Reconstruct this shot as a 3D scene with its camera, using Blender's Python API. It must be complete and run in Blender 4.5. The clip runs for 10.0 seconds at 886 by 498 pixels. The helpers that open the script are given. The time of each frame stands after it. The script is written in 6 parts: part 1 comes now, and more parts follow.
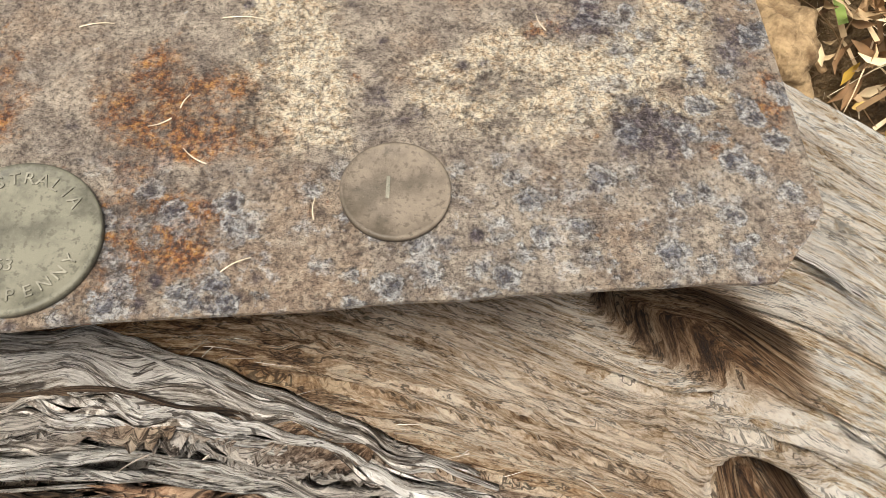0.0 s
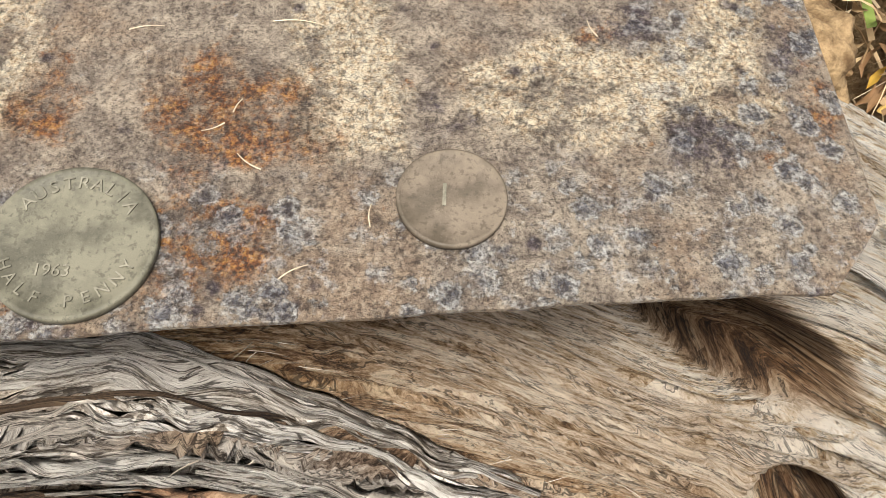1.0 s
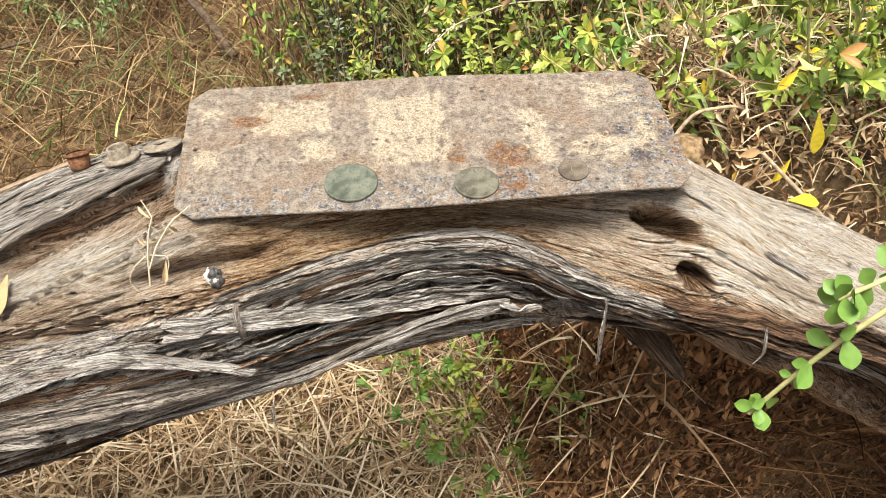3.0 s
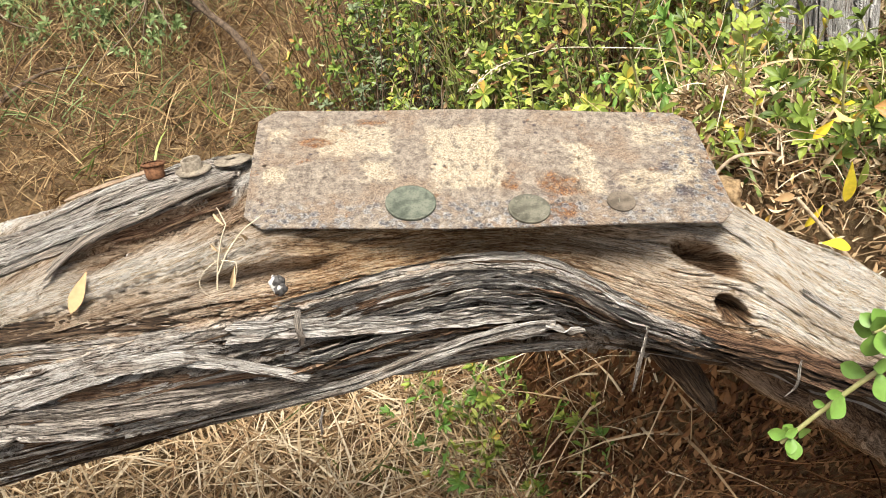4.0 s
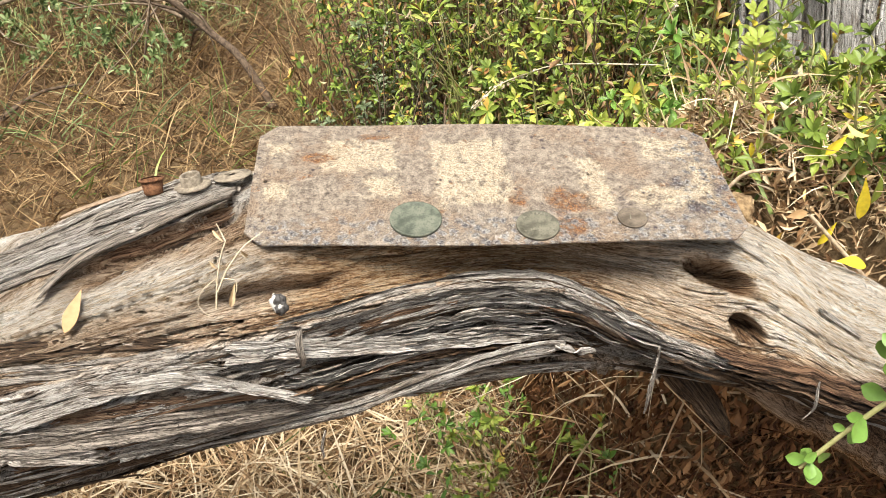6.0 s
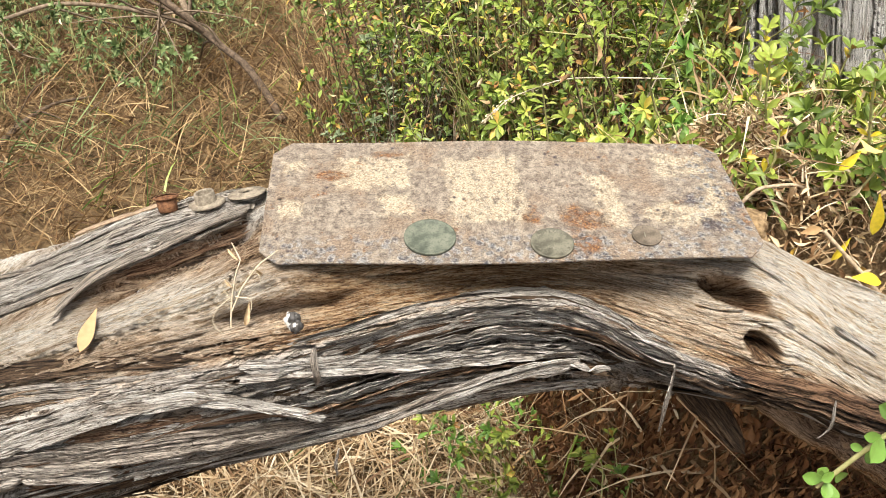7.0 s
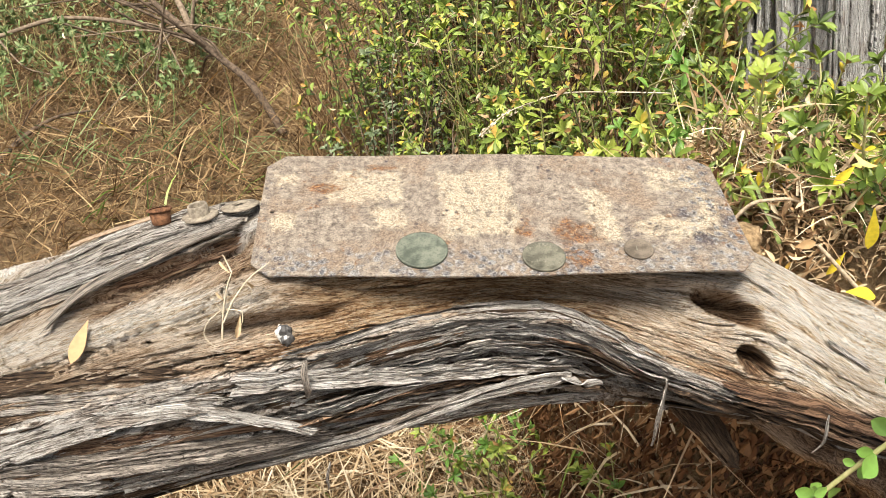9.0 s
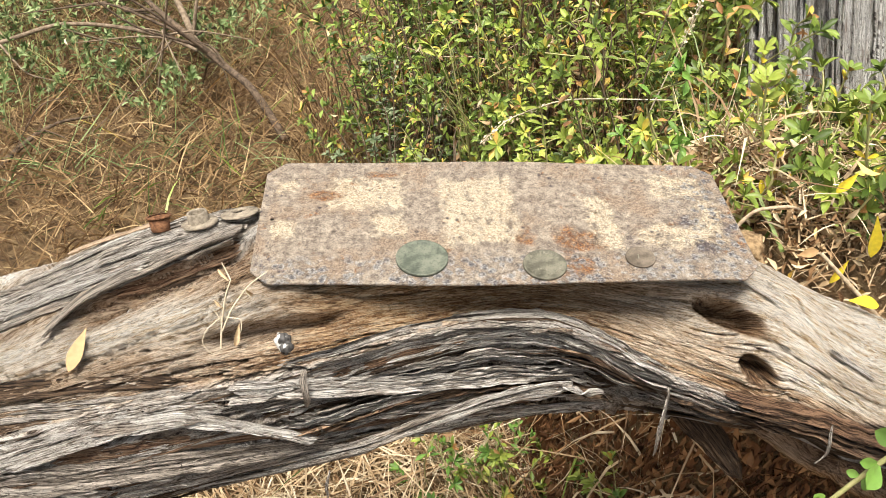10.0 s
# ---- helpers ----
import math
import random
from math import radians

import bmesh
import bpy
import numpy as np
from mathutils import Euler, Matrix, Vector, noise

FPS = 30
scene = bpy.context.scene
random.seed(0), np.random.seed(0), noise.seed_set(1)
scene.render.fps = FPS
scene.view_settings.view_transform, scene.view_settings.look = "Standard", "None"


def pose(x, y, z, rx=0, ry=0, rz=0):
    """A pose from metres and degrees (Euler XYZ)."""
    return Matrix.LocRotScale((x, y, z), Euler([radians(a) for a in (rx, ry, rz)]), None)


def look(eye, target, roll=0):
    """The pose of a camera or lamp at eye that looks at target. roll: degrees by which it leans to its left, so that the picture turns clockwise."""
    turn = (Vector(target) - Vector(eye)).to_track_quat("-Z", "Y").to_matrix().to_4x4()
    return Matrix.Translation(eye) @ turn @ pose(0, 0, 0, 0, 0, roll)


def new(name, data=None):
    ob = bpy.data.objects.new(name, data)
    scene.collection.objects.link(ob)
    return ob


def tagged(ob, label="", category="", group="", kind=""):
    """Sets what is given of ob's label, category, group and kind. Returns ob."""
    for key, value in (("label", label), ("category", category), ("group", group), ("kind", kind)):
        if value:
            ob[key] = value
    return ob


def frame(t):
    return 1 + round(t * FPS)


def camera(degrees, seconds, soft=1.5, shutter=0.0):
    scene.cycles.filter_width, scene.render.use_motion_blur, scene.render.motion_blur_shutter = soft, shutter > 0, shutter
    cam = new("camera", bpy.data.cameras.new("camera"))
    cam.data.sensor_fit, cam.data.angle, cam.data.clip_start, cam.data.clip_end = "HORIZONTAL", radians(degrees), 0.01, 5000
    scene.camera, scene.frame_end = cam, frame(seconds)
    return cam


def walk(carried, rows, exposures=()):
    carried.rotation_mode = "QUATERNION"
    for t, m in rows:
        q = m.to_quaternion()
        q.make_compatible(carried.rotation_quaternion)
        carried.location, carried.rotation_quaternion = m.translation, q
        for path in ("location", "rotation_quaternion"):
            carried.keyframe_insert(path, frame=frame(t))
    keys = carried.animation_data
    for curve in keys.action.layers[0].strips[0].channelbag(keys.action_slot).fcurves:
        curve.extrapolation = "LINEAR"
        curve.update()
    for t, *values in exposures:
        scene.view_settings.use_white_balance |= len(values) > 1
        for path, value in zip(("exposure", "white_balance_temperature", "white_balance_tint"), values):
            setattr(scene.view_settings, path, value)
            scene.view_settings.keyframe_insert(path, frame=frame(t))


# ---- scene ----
cam = camera(55.8, 10.0, soft=0.8)
PATH = [
    (0, (0.081, -0.056, 0.737), (0.228, 0.807, -1.062), 5.3),
    (0.5, (0.076, -0.052, 0.737), (0.256, 0.809, -1.059), 7.3),
    (1, (0.072, -0.053, 0.737), (0.224, 0.796, -1.067), 6.2),
    (1.5, (0.07, -0.068, 0.754), (0.22, 0.73, -1.073), 7.1),
    (2, (0.054, -0.108, 0.768), (0.233, 0.76, -1.025), 6.5),
    (2.5, (0.013, -0.215, 0.859), (0.133, 0.866, -0.819), 0.6),
    (2.7, (-0.013, -0.276, 0.906), (0.144, 0.937, -0.677), 0.9),
    (3, (-0.031, -0.342, 0.95), (0.115, 1.0, -0.527), 0.0),
    (3.2, (-0.038, -0.365, 0.961), (0.1, 1.017, -0.478), 0.2),
    (4.3, (-0.061, -0.369, 0.957), (0.077, 1.052, -0.442), 2.8),
    (4.5, (-0.061, -0.367, 0.956), (0.085, 1.055, -0.442), 3.1),
    (5, (-0.054, -0.366, 0.952), (0.081, 1.062, -0.442), 2.6),
    (5.5, (-0.057, -0.363, 0.946), (0.076, 1.078, -0.434), 2.3),
    (7, (-0.066, -0.355, 0.951), (0.047, 1.114, -0.402), 1.6),
    (7.5, (-0.065, -0.357, 0.951), (0.049, 1.116, -0.397), 1.8),
    (8, (-0.059, -0.355, 0.951), (0.051, 1.122, -0.393), 1.8),
    (8.5, (-0.059, -0.355, 0.954), (0.051, 1.128, -0.383), 1.7),
    (9, (-0.059, -0.356, 0.951), (0.046, 1.135, -0.377), 1.5),
    (9.5, (-0.059, -0.356, 0.951), (0.044, 1.14, -0.372), 1.5),
    (10, (-0.058, -0.353, 0.95), (0.043, 1.148, -0.368), 1.5),
]
walk(cam, [(t, look(eye, target, roll)) for t, eye, target, roll in PATH], [(0, 0.95), (2.0, 0.95), (3.2, 1.12), (10, 1.12)])

# ---- light ----
world = bpy.data.worlds.new("overcast_sky")
scene.world = world
world.use_nodes = True
wt = world.node_tree
sky = wt.nodes.new("ShaderNodeTexSky")
sky.sky_type = "NISHITA"
sky.sun_disc = False
sky.sun_elevation, sky.sun_rotation = radians(76), radians(-150)
sky.dust_density, sky.ozone_density = 4.0, 1.0
haze = wt.nodes.new("ShaderNodeHueSaturation")
haze.inputs["Saturation"].default_value = 0.3
wt.links.new(sky.outputs[0], haze.inputs["Color"])
wt.links.new(haze.outputs[0], wt.nodes["Background"].inputs[0])
wt.nodes["Background"].inputs[1].default_value = 0.075
sun = new("sun", bpy.data.lights.new("sun", "SUN"))
sun.data.energy, sun.data.angle, sun.data.color = 3.4, radians(26), (1.0, 0.94, 0.85)
sun.matrix_world = look((-0.20, -0.34, 1.6), (0, 0, 0))
scene.view_settings.exposure = 1.0


# ---- node helpers ----
class Mat:
    """A small builder for procedural materials."""

    def __init__(self, name, rough=0.8, metal=0.0):
        self.m = bpy.data.materials.new(name)
        self.m.use_nodes = True
        self.t = self.m.node_tree
        self.b = self.t.nodes["Principled BSDF"]
        self.b.inputs["Roughness"].default_value = rough
        self.b.inputs["Metallic"].default_value = metal
        self.b.inputs["Specular IOR Level"].default_value = 0.3

    def n(self, kind, **sockets):
        node = self.t.nodes.new(kind)
        for key, v in sockets.items():
            self.put(node.inputs[key], v)
        return node

    def put(self, sock, v):
        if isinstance(v, bpy.types.NodeSocket):
            self.t.links.new(v, sock)
        elif isinstance(v, tuple) and len(v) == 3 and sock.type == "RGBA":
            sock.default_value = (*v, 1)
        else:
            sock.default_value = v

    def pos(self, kind="Object", scale=(1, 1, 1), rot=(0, 0, 0)):
        c = self.n("ShaderNodeTexCoord")
        m = self.n("ShaderNodeMapping", Vector=c.outputs[kind])
        m.inputs["Scale"].default_value = scale
        m.inputs["Rotation"].default_value = rot
        return m.outputs[0]

    def noise(self, vec, scale, detail=4.0, rough=0.55, warp=0.0):
        k = self.n("ShaderNodeTexNoise", Vector=vec, Scale=scale, Detail=detail, Roughness=rough, Distortion=warp)
        return k.outputs["Fac"]

    def cells(self, vec, scale, feature="F1"):
        k = self.n("ShaderNodeTexVoronoi", Vector=vec, Scale=scale)
        k.feature = feature
        return k.outputs["Distance"]

    def chips(self, vec):
        """A value of its own for each small flake, 0 to 1."""
        k = self.n("ShaderNodeTexVoronoi", Vector=vec, Scale=1.0)
        return self.n("ShaderNodeSeparateColor", Color=k.outputs["Color"]).outputs[0]

    def step(self, v, lo, hi, a=0.0, b=1.0):
        k = self.n("ShaderNodeMapRange", Value=v)
        k.interpolation_type = "SMOOTHSTEP"
        for key, x in (("From Min", lo), ("From Max", hi), ("To Min", a), ("To Max", b)):
            k.inputs[key].default_value = x
        return k.outputs[0]

    def math(self, op, a, b=0.0):
        k = self.n("ShaderNodeMath")
        k.operation = op
        self.put(k.inputs[0], a)
        self.put(k.inputs[1], b)
        return k.outputs[0]

    def mix(self, f, a, b, mode="MIX"):
        k = self.n("ShaderNodeMix")
        k.data_type, k.blend_type = "RGBA", mode
        self.put(k.inputs[0], f)
        self.put(k.inputs[6], a)
        self.put(k.inputs[7], b)
        return k.outputs[2]

    def ramp(self, v, *stops):
        k = self.n("ShaderNodeValToRGB", Fac=v)
        e = k.color_ramp.elements
        while len(e) < len(stops):
            e.new(0.5)
        for el, (p, c) in zip(e, stops):
            el.position, el.color = p, (*c, 1)
        return k.outputs[0]

    def attr(self, name):
        k = self.n("ShaderNodeAttribute")
        k.attribute_name = name
        return k.outputs["Fac"]

    def done(self, color, height=None, strength=0.5, dist=0.001, rough=None):
        self.put(self.b.inputs["Base Color"], color)
        if height is not None:
            k = self.n("ShaderNodeBump", Height=height, Strength=strength, Distance=dist)
            self.put(self.b.inputs["Normal"], k.outputs[0])
        if rough is not None:
            self.put(self.b.inputs["Roughness"], rough)
        return self.m


# ---- numeric helpers ----
def hash3(i, j, k, seed):
    h = (i * 374761393 + j * 668265263 + k * 2147483647 + seed * 974634777) & 0xFFFFFFFF
    h = ((h ^ (h >> 13)) * 1274126177) & 0xFFFFFFFF
    return ((h ^ (h >> 16)) & 0xFFFF) / 65535.0


def vnoise(x, y, z=0.0, seed=0):
    """Smooth value noise, 0 to 1, for arrays."""
    x, y, z = np.broadcast_arrays(np.asarray(x, float), np.asarray(y, float), np.asarray(z, float))
    i, j, k = (np.floor(a).astype(np.int64) for a in (x, y, z))
    f, g, h = x - i, y - j, z - k
    f, g, h = (a * a * (3 - 2 * a) for a in (f, g, h))
    out = 0
    for a in (0, 1):
        for b in (0, 1):
            for c in (0, 1):
                w = (f if a else 1 - f) * (g if b else 1 - g) * (h if c else 1 - h)
                out = out + w * hash3(i + a, j + b, k + c, seed)
    return out


def fbm(x, y, z=0.0, seed=0, octaves=4, gain=0.5):
    total, amp, norm = 0, 1.0, 0.0
    for o in range(octaves):
        s = 2 ** o
        total = total + amp * vnoise(np.asarray(x) * s, np.asarray(y) * s, np.asarray(z) * s, seed + o)
        norm += amp
        amp *= gain
    return total / norm


def sstep(v, lo, hi):
    t = np.clip((np.asarray(v, float) - lo) / (hi - lo), 0, 1)
    return t * t * (3 - 2 * t)


def mesh_of(name, verts, faces, material, smooth=True):
    """A mesh from arrays: verts (n, 3), faces (m, 3 or 4)."""
    verts, faces = np.asarray(verts, np.float32), np.asarray(faces, np.int32)
    me = bpy.data.meshes.new(name)
    me.vertices.add(len(verts))
    me.vertices.foreach_set("co", verts.ravel())
    n, k = faces.shape
    me.loops.add(n * k)
    me.loops.foreach_set("vertex_index", faces.ravel())
    me.polygons.add(n)
    me.polygons.foreach_set("loop_start", np.arange(n, dtype=np.int32) * k)
    me.polygons.foreach_set("use_smooth", np.full(n, smooth))
    me.update(calc_edges=True)
    me.validate()
    if material:
        me.materials.append(material)
    return me


def store(me, name, values):
    a = me.attributes.new(name, "FLOAT", "POINT")
    a.data.foreach_set("value", np.asarray(values, np.float32).ravel())


def grid_faces(nu, nv, wrap=False):
    u, v = np.meshgrid(np.arange(nu - 1), np.arange(nv if wrap else nv - 1), indexing="ij")
    w = (v + 1) % nv
    return np.stack([u * nv + v, (u + 1) * nv + v, (u + 1) * nv + w, u * nv + w], -1).reshape(-1, 4)


def part_of(name, me, parent=None, label=""):
    ob = new(name, me)
    if parent is not None:
        ob.parent = parent
    if label:
        tagged(ob, label)
    return ob


def part(name, bm, material, parent=None, label="", smooth=True):
    """Links a bmesh as one mesh object under a thing or a part."""
    me = bpy.data.meshes.new(name)
    bm.to_mesh(me)
    bm.free()
    me.materials.append(material)
    me.polygons.foreach_set("use_smooth", np.full(len(me.polygons), smooth))
    return part_of(name, me, parent, label)


def lathe(profile, n=64):
    """A turned body about z from (radius, height) pairs."""
    bm = bmesh.new()
    rings = []
    for r, h in profile:
        if r < 1e-6:
            rings.append([bm.verts.new((0, 0, h))])
        else:
            rings.append([bm.verts.new((r * math.cos(2 * math.pi * i / n), r * math.sin(2 * math.pi * i / n), h)) for i in range(n)])
    for a, b in zip(rings, rings[1:]):
        for i in range(n):
            j = (i + 1) % n
            if len(a) == 1 and len(b) == 1:
                continue
            if len(a) == 1:
                bm.faces.new((a[0], b[j], b[i]))
            elif len(b) == 1:
                bm.faces.new((a[i], a[j], b[0]))
            else:
                bm.faces.new((a[i], a[j], b[j], b[i]))
    bmesh.ops.recalc_face_normals(bm, faces=bm.faces[:])
    return bm


def tubes(paths, radii, n=6):
    """Joined tapered tubes: verts and faces. paths: arrays (k, 3); radii: (start, end) or an array along each path."""
    vs, fs, base = [], [], 0
    for p, r in zip(paths, radii):
        p = np.asarray(p, float)
        k = len(p)
        r = np.linspace(r[0], r[1], k) if len(r) == 2 else np.asarray(r)
        d = np.gradient(p, axis=0)
        d /= np.linalg.norm(d, axis=1, keepdims=True) + 1e-12
        ref = np.array([0.31, 0.17, 0.93])
        a = np.cross(d, ref)
        a /= np.linalg.norm(a, axis=1, keepdims=True) + 1e-12
        b = np.cross(d, a)
        th = np.arange(n) * 2 * np.pi / n
        ring = p[:, None] + r[:, None, None] * (np.cos(th)[None, :, None] * a[:, None] + np.sin(th)[None, :, None] * b[:, None])
        vs.append(ring.reshape(-1, 3))
        fs.append(grid_faces(k, n, True) + base)
        base += k * n
    return np.concatenate(vs), np.concatenate(fs)


def ribbons(root, aim, length, width, bend, sag, k=3, seed=0):
    """Many bent blades at once: root, aim (n, 3); length, width, bend, sag (n)."""
    rng = np.random.RandomState(seed)
    n = len(root)
    aim = aim / (np.linalg.norm(aim, axis=1, keepdims=True) + 1e-9)
    side = np.cross(aim, rng.normal(size=(n, 3)))
    side /= np.linalg.norm(side, axis=1, keepdims=True) + 1e-9
    up = np.cross(side, aim)
    t = np.linspace(0, 1, k + 1)[None, :, None]
    path = root[:, None] + aim[:, None] * t * length[:, None, None] + up[:, None] * (bend * length)[:, None, None] * t ** 2
    path[:, :, 2] -= (sag * length)[:, None] * t[:, :, 0] ** 2
    w = width[:, None, None] * (1 - 0.85 * t ** 1.5) * 0.5
    twist = rng.uniform(-1.5, 1.5, n)[:, None, None] * t
    s = side[:, None] * np.cos(twist) + up[:, None] * np.sin(twist)
    v = np.stack([path - s * w, path + s * w], 2).reshape(-1, 3)
    f = grid_faces(k + 1, 2)
    f = (f[None] + (np.arange(n) * (k + 1) * 2)[:, None, None]).reshape(-1, 4)
    return v, f


def leaf_shape(nl=6, curl=0.25, fold=0.3, cols=5, wide=1.0):
    """A spatulate leaf, 1 long, along x, with a folded midrib: verts and faces."""
    t = np.linspace(0, 1, nl)
    half = wide * (0.25 * np.sin(np.pi * np.clip(t, 0, 1) ** 1.5) ** 0.8 + 0.02 * (1 - t))
    c = np.linspace(-1, 1, cols)
    x = np.repeat(t[:, None], cols, 1)
    y = half[:, None] * c[None]
    z = fold * np.abs(y) * 0.9 - curl * (t[:, None] ** 2) * 0.5
    return np.stack([x, y, z + 0 * y], -1).reshape(-1, 3), grid_faces(nl, cols)


def frames_from(dirs, ups):
    """Rotation matrices with x along dirs and z near ups."""
    x = dirs / (np.linalg.norm(dirs, axis=1, keepdims=True) + 1e-9)
    y = np.cross(ups, x)
    y /= np.linalg.norm(y, axis=1, keepdims=True) + 1e-9
    return np.stack([x, y, np.cross(x, y)], -1)


def scatter(shape, places, rots, sizes):
    v, f = shape
    n, m = len(places), len(v)
    vs = np.einsum("nij,mj->nmi", rots, v) * np.asarray(sizes).reshape(n, 1, -1) + places[:, None]
    fs = f[None] + (np.arange(n) * m)[:, None, None]
    return vs.reshape(-1, 3), fs.reshape(-1, f.shape[1])

# ---- materials ----
def wood_material():
    k = Mat("weathered_wood", 0.85)
    al, ar, bark, pale, inner_shade = (k.attr(a) for a in ("along", "around", "bark", "pale", "inner_shade"))

    def lay(sa, sr):
        c = k.n("ShaderNodeCombineXYZ", X=k.math("MULTIPLY", al, sa), Y=k.math("MULTIPLY", ar, sr))
        return c.outputs[0]

    broad = k.noise(lay(9, 40), 1.0, 5)
    band = k.noise(lay(22, 170), 1.0, 6, 0.6, 0.4)
    streak = k.noise(lay(130, 1150), 1.0, 10, 0.82, 0.6)
    fine = k.noise(lay(900, 3400), 1.0, 6, 0.85, 0.3)
    both = k.math("ADD", k.math("ADD", k.math("MULTIPLY", streak, 0.46), k.math("MULTIPLY", fine, 0.30)), k.math("MULTIPLY", band, 0.24))
    both = k.math("ADD", k.math("MULTIPLY", k.math("SUBTRACT", both, 0.5), 1.9), 0.495)
    flakes = k.math("ADD", k.math("MULTIPLY", k.chips(lay(150, 1300)), 0.6), k.math("MULTIPLY", k.chips(lay(420, 2900)), 0.4))
    both = k.math("ADD", both, k.math("MULTIPLY", k.math("SUBTRACT", flakes, 0.5), 0.26))
    wood = k.ramp(both, (0.28, (0.04, 0.016, 0.006)), (0.39, (0.24, 0.11, 0.038)), (0.49, (0.52, 0.31, 0.145)), (0.60, (0.82, 0.64, 0.42)))
    grey = k.ramp(both, (0.28, (0.035, 0.026, 0.019)), (0.35, (0.19, 0.15, 0.118)), (0.44, (0.50, 0.44, 0.37)), (0.55, (0.84, 0.79, 0.72)))
    white = k.ramp(both, (0.22, (0.10, 0.055, 0.025)), (0.31, (0.44, 0.27, 0.13)), (0.41, (0.82, 0.67, 0.46)), (0.53, (0.97, 0.92, 0.83)))
    col = k.mix(bark, wood, grey)
    col = k.mix(k.math("MULTIPLY", pale, k.step(broad, 0.38, 0.54, 0.85, 1.0)), col, white)
    # red-brown inner wood, darkened to hold the shade of gaps and holes
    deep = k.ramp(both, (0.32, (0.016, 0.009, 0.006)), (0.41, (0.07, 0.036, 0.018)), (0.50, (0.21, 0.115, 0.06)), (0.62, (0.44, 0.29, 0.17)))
    col = k.mix(inner_shade, col, deep)
    tan = k.step(k.noise(lay(16, 70), 1.0, 5, 0.6), 0.52, 0.64, 0.0, 0.6)
    tan = k.math("MULTIPLY", tan, k.math("SUBTRACT", 1.0, k.math("MULTIPLY", pale, 0.5)))
    col = k.mix(tan, col, k.ramp(both, (0.38, (0.05, 0.022, 0.008)), (0.5, (0.30, 0.165, 0.065)), (0.62, (0.55, 0.37, 0.19))))
    warm = k.step(k.noise(lay(10, 34), 1.0, 6, 0.65), 0.48, 0.64, 0.0, 0.6)
    warm = k.math("MULTIPLY", warm, k.math("SUBTRACT", 1.0, k.math("MAXIMUM", k.math("MULTIPLY", bark, 0.8), k.math("MULTIPLY", pale, 0.75))))
    col = k.mix(warm, col, k.ramp(both, (0.34, (0.06, 0.022, 0.007)), (0.46, (0.34, 0.16, 0.052)), (0.60, (0.72, 0.46, 0.22))))
    line = k.step(k.math("ABSOLUTE", k.math("SUBTRACT", k.noise(lay(45, 420), 1.0, 5, 0.7, 0.6), 0.5)), 0.018, 0.006)
    thin = k.step(k.math("ABSOLUTE", k.math("SUBTRACT", k.noise(lay(80, 1700), 1.0, 5, 0.7, 0.4), 0.5)), 0.015, 0.004)
    line = k.math("MAXIMUM", line, k.math("MULTIPLY", thin, 0.5))
    clean = k.math("SUBTRACT", 1.0, k.math("MULTIPLY", pale, 0.25))
    col = k.mix(k.math("MULTIPLY", k.math("MULTIPLY", line, 0.8), clean), col, (0.025, 0.016, 0.010))
    col = k.mix(k.math("MULTIPLY", k.step(fine, 0.34, 0.48, 0.22, 0.0), clean), col, (0.05, 0.035, 0.025))
    h = k.math("ADD", both, k.math("MULTIPLY", fine, 0.35))
    h = k.math("SUBTRACT", h, k.math("MULTIPLY", line, 0.3))
    return k.done(col, h, 1.0, 0.0022, k.step(streak, 0.3, 0.7, 0.95, 0.75))


